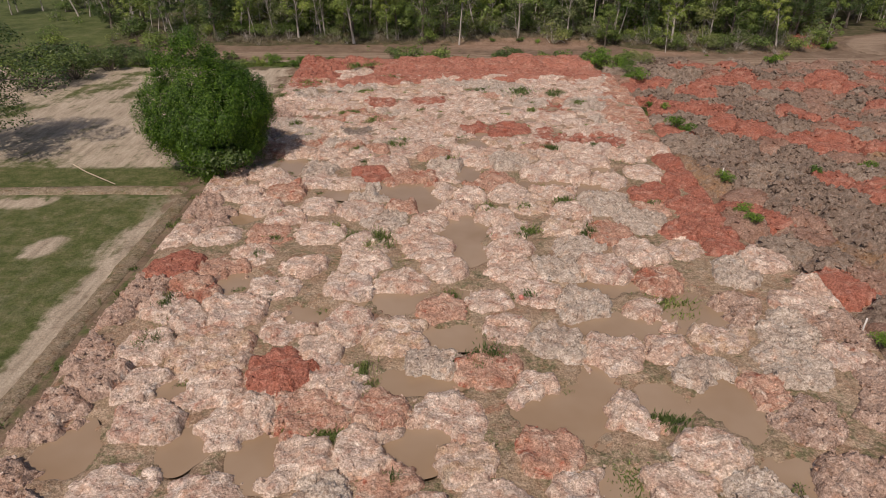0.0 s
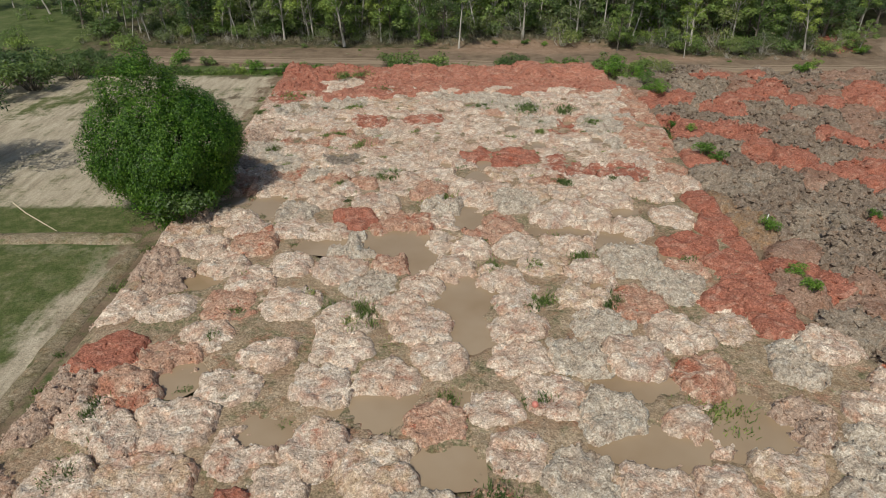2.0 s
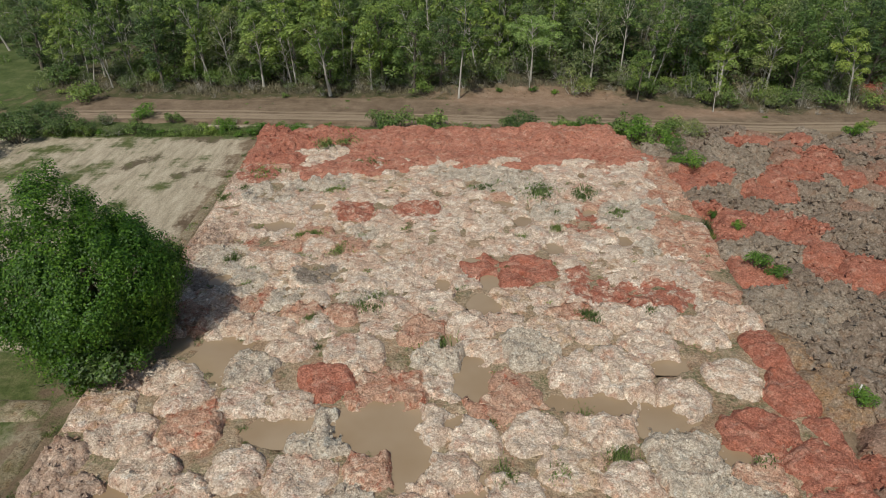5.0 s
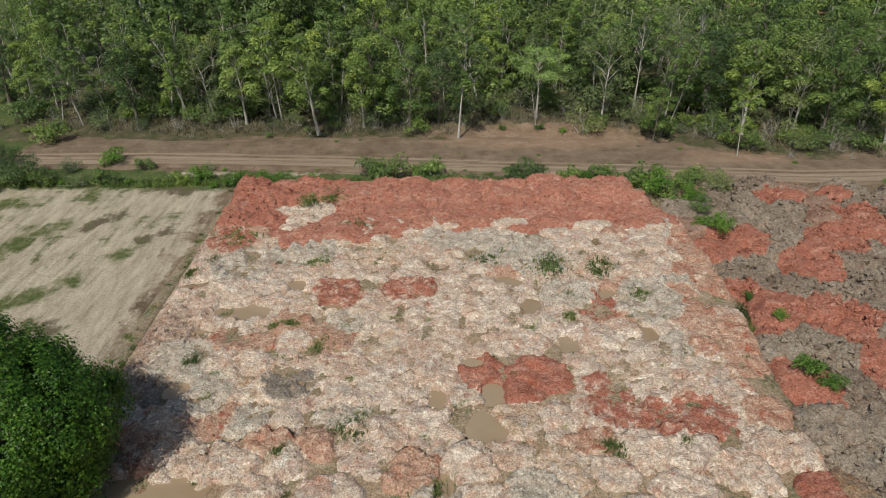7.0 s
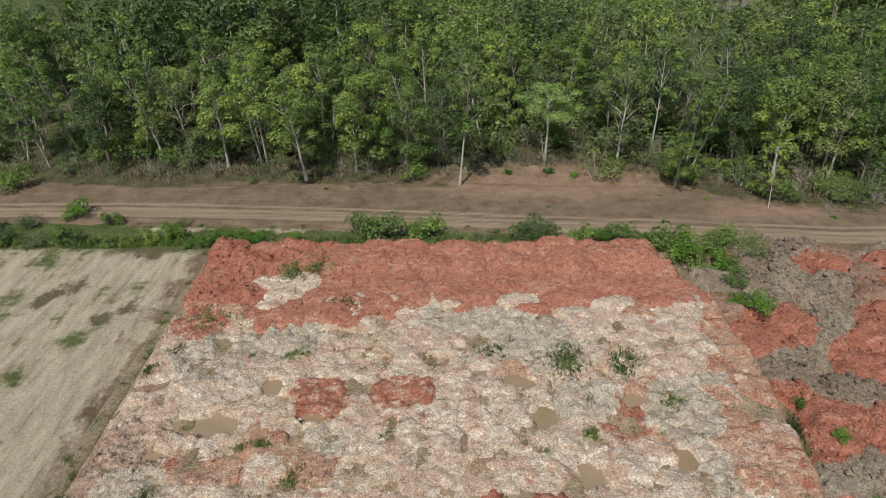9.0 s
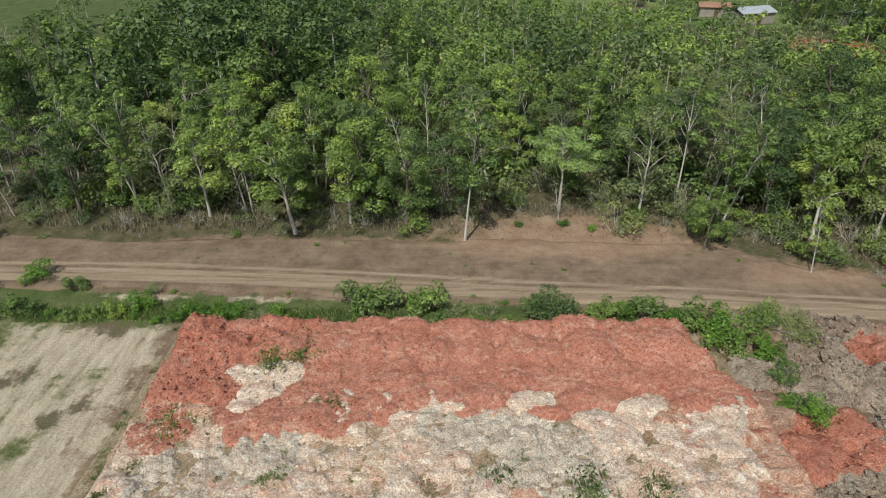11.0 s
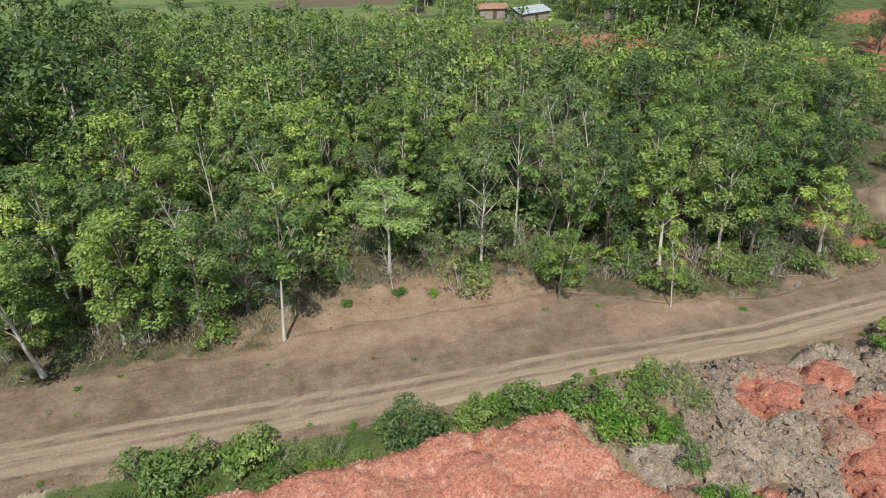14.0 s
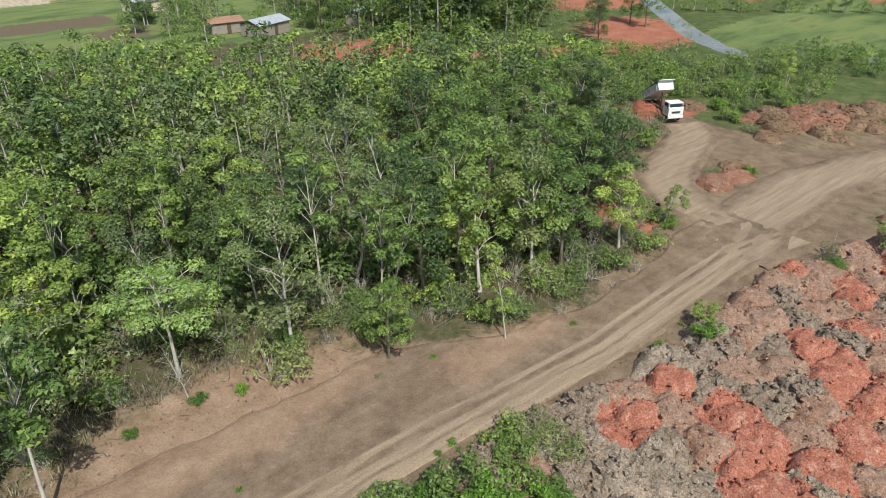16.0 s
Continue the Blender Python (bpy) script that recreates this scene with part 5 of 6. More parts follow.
def join_far_trees():
    vs, fs, ms, n = [], [], [], 0
    for k, x, y, s, a in FAR_TREES:
        v, f, m = ROUGH[k]
        c, d = math.cos(a) * s, math.sin(a) * s
        vs.append(np.stack([v[:, 0] * c - v[:, 1] * d + x, v[:, 0] * d + v[:, 1] * c + y, v[:, 2] * s + 0.3], -1))
        fs += [tuple(i + n for i in q) for q in f]
        ms.append(m)
        n += len(v)
    me = mesh_of("far_woods", np.concatenate(vs), fs, None, False)
    for m in (LEAF_MID, LEAF_LIGHT, LEAF_DARK, LEAF_OLIVE, BARK_PALE, DRY):
        me.materials.append(m)
    me.polygons.foreach_set("material_index", np.concatenate(ms).astype(np.int32))
    tagged(new("far_woods", me), "far mixed green trees and scrub behind the woods", "woods", kind="stuff")


def back(x):
    return np.interp(x, [-55, -25, -10, 20, 35, 50, 62, 75, 90], [208, 206, 196, 186, 178, 166, 158, 146, 138])


def east(y):
    return np.interp(y, [98, 104, 112, 118, 128, 136, 150, 170, 185, 205], [52, 57, 66, 72, 82, 84, 74, 58, 50, 40])


rng = np.random.default_rng(5)
# the trees that stand along the road: model, x, y, scale
for k, x, y, s in ((2, -13.9, 105.2, 1.05), (0, 2.5, 104.2, 1.0), (4, 19.8, 108.0, 0.95), (1, 24.8, 102.9, 0.52), (5, 33.0, 99.0, 0.5), (2, 35.6, 104.6, 0.95), (0, 8.3, 122.0, 0.95), (7, 12.0, 108.2, 0.42), (7, -19.5, 108.5, 0.75),
                   (0, -27.5, 117.0, 1.0), (5, -31.5, 110.4, 1.0), (0, -20.9, 113.0, 0.95), (2, -8.8, 107.0, 0.75), (1, -3.2, 107.0, 0.8), (0, 17.4, 125.0, 0.9), (3, 31.8, 107.4, 0.85), (1, 44, 103, 0.85), (4, 41.0, 103.8, 0.95),
                   (2, 50.5, 101.5, 0.8), (0, 37.5, 109.5, 0.95), (3, 52, 107, 0.9), (6, -20.0, 128.0, 1.45), (3, -8.0, 142, 1.35), (0, -13.0, 112.0, 0.95), (5, -38.0, 111.0, 0.95), (0, -46.5, 114.5, 0.9), (8, 28.0, 112.0, 0.95), (8, 5.5, 113.5, 0.95), (0, 27.0, 106.8, 0.8)):
    place(KINDS[k], x, y, s)
parasol = tree("tree", "small tree with flat umbrella crown of pale green", "tree", WOOD, tree_parts(12, 8.3, 3.7, 0.62, 24, 170, 0.28, 0.17, 0.02, 0.45), BARK_PALE, LEAF_PARASOL)
parasol.location = (12.3, 110.6, 0.4)
y = 108.0
while y < 204:
    x = -58 + rng.uniform(0, 3)
    while x < 88:
        mx, my = x + rng.normal(0, 0.9), y + rng.normal(0, 0.9)
        if my > front(mx) + 2.5 and my < back(mx) and mx < east(my) and along(np.array(mx), np.array(my), SPUR, 5.5) < 0.1 and not inside(mx, my, [(8, 110, 8, 5), (-3.2, 107, 2, 2), (24.8, 104, 3, 3), (19.8, 109, 3, 3), (12.5, 110, 5, 4), (35, 104, 3, 3)]) and not (mx < -46 and rng.random() < (0.5 if my < 122 else 0.75)):
            if my > 132:
                far_tree(rng.choice([0, 0, 1, 1, 2, 3, 3, 5]), mx, my, rng.uniform(0.7, 1.0))
                x += rng.uniform(3.6, 4.6)
                continue
            k = rng.choice(9, p=[0.22, 0.12, 0.15, 0.07, 0.14, 0.12, 0.03, 0.05, 0.10] if my < 116 else [0.13, 0.16, 0.15, 0.13, 0.13, 0.09, 0.08, 0.05, 0.08])
            place(KINDS[k], mx, my, rng.uniform(0.66, 1.0), tall=rng.uniform(0.85, 1.05))
        x += rng.uniform(3.9, 5.2) * (1.0 if y < 150 else 1.15)
    y += 4.3 if y < 150 else 5.0
# dark tall trees at the back of the woods
for _ in range(30):
    far_tree(2, rng.uniform(-46, -10), rng.uniform(124, 188), rng.uniform(1.05, 1.35))
# scrub between the trunks
for _ in range(260):
    mx = rng.uniform(-46, 62)
    my = float(front(mx)) + rng.uniform(5.5, 26)
    if mx < east(my) - 1:
        far_tree(rng.choice([6, 6, 4, 7]), mx, my, rng.uniform(0.6, 1.15))
# undergrowth along the foot of the woods
x = -52.0
while x < 57:
    for d in (0.5, 1.9, 3.6, 5.6, 7.8):
        mx, my = x + rng.normal(0, 0.8), front(x) + d + rng.normal(0, 0.7)
        if (d < 1 and (8.5 < mx < 16 or rng.random() < 0.62)) or (d < 4 and rng.random() < 0.35) or (d < 5 and 9 < mx < 15.5):
            continue
        k = rng.choice([4, 5, 6, 3], p=[0.24, 0.30, 0.34, 0.12])
        place(SHRUBS[k], mx, my, rng.uniform(0.6, 1.15) * (0.5 if d < 1 else 0.8 if d < 3 else 1.0))
    x += rng.uniform(2.0, 2.9)
for x, y, s, k in ((17.3, 106.6, 1.25, 5), (26.8, 104.6, 1.0, 4), (35.1, 100.8, 0.9, 4), (39.2, 101.4, 1.1, 5), (42.4, 100.6, 1.0, 4), (44.0, 100.2, 1.0, 6), (47.5, 99.8, 1.0, 4), (53.0, 99.7, 0.9, 4), (58.4, 101.1, 0.8, 0), (7.8, 107.3, 0.4, 0), (15.1, 106.8, 0.4, 0), (12.5, 107.6, 0.5, 0), (57.5, 103.5, 1.1, 1)):
    place(SHRUBS[k], x, y, s)

# shrubs of the verge between pad and road
for x, y, s, k in ((-6.6, 93.3, 0.95, 1), (-4.4, 93.0, 1.0, 4), (-1.8, 93.2, 0.7, 0), (-0.4, 93.0, 1.05, 1), (1.2, 92.2, 0.7, 3), (4.0, 92.0, 0.6, 3), (9.0, 91.7, 1.2, 2), (8.2, 92.4, 0.8, 2), (13.4, 92.0, 0.85, 1), (15.0, 92.2, 0.75, 0), (16.8, 92.2, 0.95, 1), (18.6, 91.0, 0.8, 0),
                   (20.4, 90.4, 1.05, 1), (21.0, 88.4, 1.1, 0), (22.6, 87.6, 1.05, 1), (23.7, 86.6, 0.85, 0), (24.6, 90.0, 0.8, 1), (27.1, 90.6, 0.9, 3), (27.0, 88.6, 0.95, 3), (25.6, 91.8, 0.75, 4), (-12.6, 91.8, 0.6, 0), (-15.6, 91.9, 0.65, 0), (-19.4, 91.8, 0.7, 0), (-24.0, 92.8, 0.8, 0), (-23.6, 95.2, 0.5, 3)):
    place(SHRUBS[k], x, y, s * 1.15)
x = -55.0
while x < 18:
    place(SHRUBS[rng.choice([0, 0, 3, 1])], x, 91.7 + rng.normal(0, 0.4), (0.28 + 0.6 * rng.random() ** 1.8) if x < -9 else 0.2 + 0.3 * rng.random())
    x += rng.uniform(1.2, 2.1)
for x, y, s, k in ((23.6, 83.8, 0.65, 1), (24.1, 80.4, 0.85, 0), (23.2, 81.6, 0.7, 0), (22.8, 62.0, 0.75, 0), (23.8, 61.0, 0.6, 0), (22.4, 48.4, 0.55, 0), (21.7, 42.6, 0.5, 0), (21.6, 40.6, 0.5, 0), (22.6, 27.0, 0.5, 0), (36.6, 52.6, 0.6, 0), (30.6, 50.1, 0.4, 0),
                   (44.0, 88.6, 0.85, 0), (46.0, 90.2, 0.7, 1), (40.6, 90.6, 0.4, 0), (62.1, 86.6, 0.6, 0), (22.9, 71.0, 0.4, 0), (23.4, 67.5, 0.4, 0)):
    place(SHRUBS[k], x, y, s)
# scattered bushes on the meadow
for x, y, s, k in ((-34.4, 97.0, 1.1, 0), (-38, 95, 0.9, 3), (-46, 97, 1.0, 2), (-42, 92.6, 1.3, 2), (-47, 93, 1.4, 2), (-30.5, 95.4, 0.7, 1), (-44, 103, 1.1, 4), (-50, 110, 1.3, 4), (-57, 118, 1.3, 2), (-55, 130, 1.2, 5), (-60, 104, 0.9, 4)):
    place(SHRUBS[k], x, y, s)
for x, y, s, k in ((-48, 112, 0.7, 0), (-53, 121, 0.8, 1), (-43, 108, 0.75, 5), (-60, 138, 0.8, 1), (-66, 128, 0.7, 4)):
    place(KINDS[k], x, y, s)

# the creeper-clad tree beside the pad, and the tree whose branches reach in from the west
def creeper_tree():
    g = np.random.default_rng(77)
    lobes = [((0, 0, 4.5), (4.8, 4.6, 4.1)), ((-0.9, 0.2, 8.3), (3.0, 3.0, 3.5)), ((3.1, -1.0, 5.6), (2.3, 2.6, 3.3)), ((-3.1, -0.6, 5.0), (2.4, 2.8, 3.5)), ((0.6, -2.2, 4.8), (3.2, 2.9, 3.6)), ((-1.8, 1.2, 7.2), (2.2, 2.6, 2.4)),
             ((1.9, 0.8, 7.2), (2.0, 2.4, 2.2)), ((1.7, -3.6, 2.0), (2.2, 1.7, 2.0))]
    ps, ns = [], []
    eye = np.array([0.0, -0.2, 4.6])
    for i in range(760):
        d = g.normal(0, 1, 3)
        d /= np.linalg.norm(d)
        far_ = 0.0
        for c, r in lobes:
            o, w = (eye - np.asarray(c)) / np.asarray(r), d / np.asarray(r)
            disc = (o @ w) ** 2 - (w @ w) * (o @ o - 1)
            if disc > 0:
                far_ = max(far_, (-(o @ w) + math.sqrt(disc)) / (w @ w))
        u_ = math.atan2(d[1], d[0])
        far_ *= 0.76 + 0.34 * float(vnoise(u_ * 1.9 + 3, d[2] * 2.2, 19)) + 0.17 * float(vnoise(u_ * 4.1, d[2] * 4.6 + 5, 23))
        p = eye + d * far_ * (g.uniform(0.86, 0.97) if i < 560 else g.uniform(0.6, 0.8))
        if p[2] < (0.5 if p[0] > 0 else 1.1):
            continue
        size = g.uniform(0.42, 0.85)
        k = int(400 * size * size) + 24
        e = g.normal(0, 1, (k, 3))
        e /= np.linalg.norm(e, axis=1)[:, None]
        ps.append(p + e * size * np.array([1, 1, 1.3]) * g.uniform(0.55, 1.0, (k, 1)))
        ns.append(e * 0.8 + d * 0.8 + np.array([0, 0, 0.3]))
    # hanging strands at the hem
    for _ in range(200):
        a = g.uniform(0, 6.28)
        rad = g.uniform(3.0, 4.7)
        k = 12
        z = np.linspace(g.uniform(2.0, 3.6), g.uniform(0.3, 1.5), k)
        ps.append(np.stack([math.cos(a) * rad + g.normal(0, 0.14, k), math.sin(a) * rad + g.normal(0, 0.14, k), z], -1))
        ns.append(np.repeat([[math.cos(a), math.sin(a), 0.3]], k, 0))
    ps, ns = np.concatenate(ps), np.concatenate(ns)
    keep_ = ps[:, 2] > 0.2
    v, f = leaf_cloud(ps[keep_], ns[keep_], 0.135, g, 0.85, 0.9, False)
    root = new("creeper_tree")
    pieces = [tube([(0, 0, -0.3), (0.1, 0, 2), (-0.1, 0.1, 5), (0, 0.2, 8.5)], [0.6, 0.45, 0.36, 0.12], 9)]
    for a in np.linspace(0, 6.28, 9)[:-1]:
        pieces.append(tube([(0, 0, 1.8), (math.cos(a) * 1.8, math.sin(a) * 1.8, 4.2), (math.cos(a) * 3.4, math.sin(a) * 3.4, 5.8)], [0.22, 0.14, 0.05], 5))
    tv, tf = joined(pieces)
    part("trunk", mesh_of("trunk", tv, tf, BARK_DARK), root)
    part("crown", mesh_of("crown", v, f, LEAF_VINE, False), root)
    root.location = (-19.9, 54.0, 0.0)
    return tagged(root, "rounded tree wrapped in dark-green creeper down to the grass", "tree")


creeper_tree()
west = tree("tree", "spreading tree with dark-green branches over the sandy plot", "tree", "", tree_parts(31, 11.5, 5.8, 0.3, 34, 120, 0.3, 0.3), BARK_DARK, LEAF_DARK)
west.location = (-42.5, 56.5, 0)
west.scale = (1.15, 1.15, 1.0)
for x, y, s in ((-50, 80, 2.6), (-47.5, 84.5, 2.0), (-45, 89, 1.5), (-51, 88, 2.2), (-41.5, 91.2, 1.1), (-39.0, 91.6, 0.9)):
    place(SHRUBS[2], x, y, s)
place(SHRUBS[2], -18.2, 50.4, 1.45)


# ---- weeds and grass on the pad ----
def tuft_mesh(seed, blades, spread, high):
    """Uneven patch of grass: several small clumps with bare gaps between them."""
    g = np.random.default_rng(seed)
    at = g.normal(0, 0.34, (9, 2)) * spread
    own = g.integers(0, 9, blades)
    size = g.uniform(0.16, 0.34, 9) * spread
    xy = at[own] + g.normal(0, 1, (blades, 2)) * size[own][:, None]
    a = g.uniform(0, 6.28, blades)
    base = np.stack([xy[:, 0], xy[:, 1], 0 * a - 0.08], -1)
    h = high * g.uniform(0.35, 1.1, blades) * g.uniform(0.5, 1.2, 9)[own]
    tip = base + np.stack([g.normal(0, 0.55, blades) * h, g.normal(0, 0.55, blades) * h, h], -1)
    w = np.stack([np.cos(a), np.sin(a), 0 * a], -1) * 0.035
    mid = (base + tip) / 2 + np.stack([0 * h, 0 * h, 0.12 * h], -1)
    v = np.stack([base - w, base + w, mid + w * 0.8, tip, mid - w * 0.8], 1).reshape(-1, 3)
    return mesh_of("tuft", v, np.arange(5 * blades).reshape(-1, 5), GRASS, False)


TUFTS = [tuft_mesh(400 + i, 130, 0.8, 0.26) for i in range(7)]
PATCHES = [tuft_mesh(420 + i, 460, 1.6, 0.34) for i in range(4)]


def tuft(x, y, a, b, z=None, high=1.0):
    wide = max(a, b) > 0.75
    ob = new("grass_tuft", PATCHES[rng.integers(4)] if wide else TUFTS[rng.integers(7)])
    if wide:
        a, b = a * 0.6, b * 0.6
    ob.matrix_world = pose(x, y, surface(x, y) - 0.02 if z is None else z, 0, 0, rng.uniform(0, 20)) @ Matrix.Diagonal((a * 1.3, b * 1.3, high, 1))
    return tagged(ob, "tuft of green grass and weeds growing between soil mounds", "grass tuft", "grass tufts on the pad")


WEEDS = [(4.8, 31.8, 0.9, 0.7), (12.9, 31.0, 1.4, 1.2), (2.2, 26.1, 0.9, 1.0), (-4.7, 20.5, 1.2, 0.5), (-15.7, 30.7, 0.6, 1.2), (-15.1, 27.3, 0.7, 1.2), (9.8, 21.4, 1.0, 0.5), (7.7, 19.0, 0.9, 1.5),
         (-3.6, 24.2, 0.4, 0.8), (13.6, 17.8, 0.7, 0.4), (2.1, 20.6, 0.3, 1.0), (0.5, 32.1, 0.5, 1.2), (-2.0, 29.8, 0.4, 0.4), (0.5, 25.9, 0.6, 0.4), (-4.0, 25.0, 0.7, 0.9), (-1.9, 18.4, 0.5, 0.4)]
WEEDS += [(5.5, 39.8, 1.3, 0.8), (10.0, 40.1, 0.6, 1.1), (3.4, 43.5, 0.5, 1.1), (9.1, 44.5, 0.8, 0.9), (-2.5, 41.0, 0.6, 0.7), (-2.7, 36.6, 0.8, 0.9), (7.9, 47.5, 0.6, 0.8), (-4.0, 38.4, 0.7, 1.2),
         (-6.2, 39.6, 0.6, 0.9), (15.6, 53.6, 0.8, 0.8), (19.0, 40.5, 0.6, 1.4), (6.0, 43.7, 0.6, 0.6), (-11.9, 36.7, 0.4, 0.5), (-11.6, 39.1, 0.7, 0.3), (0.2, 53.2, 1.2, 0.8), (14.8, 39.6, 0.5, 0.6),
         (-4.8, 37.9, 0.6, 0.8), (-7.5, 40.3, 0.5, 0.7), (15.7, 44.5, 0.7, 0.6), (-11.8, 42.9, 0.4, 0.5)]
WEEDS += [(-4.4, 57.9, 0.9, 1.2), (-7.1, 64.7, 0.9, 1.3), (6.7, 66.8, 1.1, 0.9), (9.5, 67.8, 0.6, 0.8), (-10.0, 67.1, 1.1, 0.5), (-14.2, 68.7, 0.5, 0.5), (13.8, 56.5, 0.7, 0.5), (9.6, 56.1, 0.9, 0.6),
         (-7.8, 55.7, 0.5, 0.8), (-14.8, 63.3, 0.5, 0.9), (-2.2, 54.6, 0.4, 0.4), (21.4, 66.9, 0.5, 1.0), (19.9, 63.7, 0.4, 0.4), (-2.5, 68.1, 0.5, 0.4)]
WEEDS += [(9.1, 73.6, 1.4, 2.4), (12.9, 74.4, 1.0, 1.6), (-6.7, 80.8, 1.3, 1.2), (-10.2, 85.1, 1.7, 1.9), (-15.5, 79.8, 1.7, 2.0), (4.4, 75.6, 1.0, 0.8), (-18.1, 73.1, 0.6, 1.1), (14.8, 70.5, 0.8, 0.7),
         (5.5, 76.5, 0.7, 0.9), (9.6, 70.9, 0.5, 0.9), (-0.6, 89.4, 3.3, 1.0), (-9.1, 75.2, 0.9, 0.7), (21.5, 69.2, 0.6, 1.4), (-17.1, 75.6, 0.9, 0.9), (3.6, 74.8, 0.6, 0.7)]
for w in WEEDS:
    tuft(*w)
for _ in range(26):
    tuft(-19.7 + rng.normal(0, 0.35), rng.uniform(20, 90), rng.uniform(0.25, 0.5), rng.uniform(0.25, 0.6), 0.2, 0.6)
for _ in range(300):
    x, y = rng.uniform(-18, 19.5), 14 + 64 * rng.random() ** 1.25
    if not inside(x, y, POOLS, 0.1) and surface(x, y) < TOP + (0.35 if y < 56 else 0.5):
        tuft(x, y, rng.uniform(0.25, 0.6), rng.uniform(0.2, 0.45), None, rng.uniform(0.35, 0.7))


def grass_strip(name, label, spots, high, mat, seed):
    """Many single blades as one patch."""
    g = np.random.default_rng(seed)
    n = len(spots)
    base = np.stack([spots[:, 0], spots[:, 1], ground_height(spots[:, 0], spots[:, 1]) - 0.03], -1)
    h = high * g.uniform(0.4, 1.1, n)
    tip = base + np.stack([g.normal(0, 0.4, n) * h, g.normal(0, 0.4, n) * h, h], -1)
    a = g.uniform(0, 6.28, n)
    w = np.stack([np.cos(a), np.sin(a), 0 * a], -1) * 0.05
    v = np.stack([base - w, base + w, tip], 1).reshape(-1, 3)
    tagged(new(name, mesh_of(name, v, np.arange(3 * n).reshape(-1, 3), mat, False)), label, "grass", kind="stuff")


g = np.random.default_rng(61)
gxs = g.uniform(-55, 26, 26000)
gys = 91.6 + g.normal(0, 0.6, 26000) + 0.6 * (fbm(gxs * 0.2, gxs * 0, 3) - 0.5)
ok = (fbm(gxs * 0.5, gys * 0.5, 91) > 0.46) & (gys > 90.6)
grass_strip("verge_grass", "green grass and weeds along the verge", np.stack([gxs[ok], gys[ok]], -1), 0.32, GRASS, 62)
gxs = g.uniform(-52, 57, 16000)
gys = front(gxs) + 0.6 + g.gamma(1.6, 1.3, 16000)
ok = fbm(gxs * 0.4, gys * 0.4, 92) > 0.45
grass_strip("dry_grass", "dry straw-coloured grass at the foot of the woods", np.stack([gxs[ok], gys[ok]], -1), 0.6, DRY, 63)

def brushwood():
    g_ = np.random.default_rng(66)
    pieces = []
    for _ in range(700):
        x = g_.uniform(-50, 56)
        y = float(front(x)) + (g_.normal(0.3, 1.0) if g_.random() < 0.35 else g_.gamma(2.0, 1.5))
        a, ln = g_.uniform(0, 6.28), g_.uniform(0.3, 1.3)
        z = float(ground_height(np.array(x), np.array(y))) + 0.06
        p = np.array([x, y, z])
        q = p + np.array([math.cos(a) * ln, math.sin(a) * ln, g_.uniform(0, 0.9) * ln])
        pieces.append(tube(np.stack([p, (p + q) / 2 + g_.normal(0, 0.08, 3), q]), [0.024, 0.017, 0.008], 3))
    v_, f_ = joined(pieces)
    tagged(new("brushwood", mesh_of("brushwood", v_, f_, BARK_GREY)), "scattered dry branches along the edge of the woods", "brushwood", kind="stuff")


brushwood()
g = np.random.default_rng(68)
cxs = g.uniform(-30, 60, 1700)
cys = np.where(g.random(1700) < 0.65, front(cxs) - g.gamma(1.5, 1.2, 1700), near(cxs) + g.normal(0, 0.8, 1700))
cv_, cf_ = crumbs(np.stack([cxs, cys, ground_height(cxs, cys) + 0.07], -1), 0.13 * g.uniform(0.25, 1.0, 1700) ** 2.2, g)
tagged(new("earth_clods", crisp(mesh_of("earth_clods", cv_, cf_, BROWN), np.zeros(len(cf_), bool))), "loose brown earth clods along the scraped road", "clods", kind="stuff")

for _ in range(46):
    x = rng.uniform(-24, 52)
    y = float(near(x)) + rng.choice([rng.uniform(-0.6, 0.8), rng.uniform(4.5, 9)])
    if y < float(front(x)) + 0.5:
        place(SHRUBS[rng.choice([0, 0, 3])], x, y, rng.uniform(0.1, 0.28))

STAKE = plain("white_stake", (0.68, 0.66, 0.60), 0.7)
for x, y in ((22.3, 48.6), (22.2, 28.2)):
    z = surface(x, y)
    v, f = tube([(x, y, z - 0.1), (x + 0.02, y, z + 0.5), (x + 0.05, y + 0.02, z + 0.95)], [0.05, 0.048, 0.042], 8)
    tagged(new("stake", mesh_of("stake", v, f + [(16, 17, 18, 19, 20, 21, 22, 23)], STAKE)), "whitish marker stake pushed into the soil beside weeds", "stake", "marker stakes")
bm = bmesh.new()
bmesh.ops.create_uvsphere(bm, u_segments=16, v_segments=10, radius=0.16, matrix=Matrix.Translation((4.5, 31.5, TOP + 0.5)))
tagged(new("ball", bm_mesh("ball", bm, plain("pink_plastic", (0.60, 0.22, 0.17), 0.4))), "small faded pink plastic ball lying among weeds", "ball")

# a long bamboo pole lying on the grass
v, f = tube([(-32.7, 54.2, 0.13), (-30.7, 52.4, 0.16), (-26.8, 49.3, 0.34)], [0.05, 0.045, 0.035], 8)
tagged(new("bamboo_pole", mesh_of("bamboo_pole", v, f, plain("dry_bamboo", (0.55, 0.47, 0.33), 0.6))), "long pale bamboo pole lying across grass onto the bund", "pole")


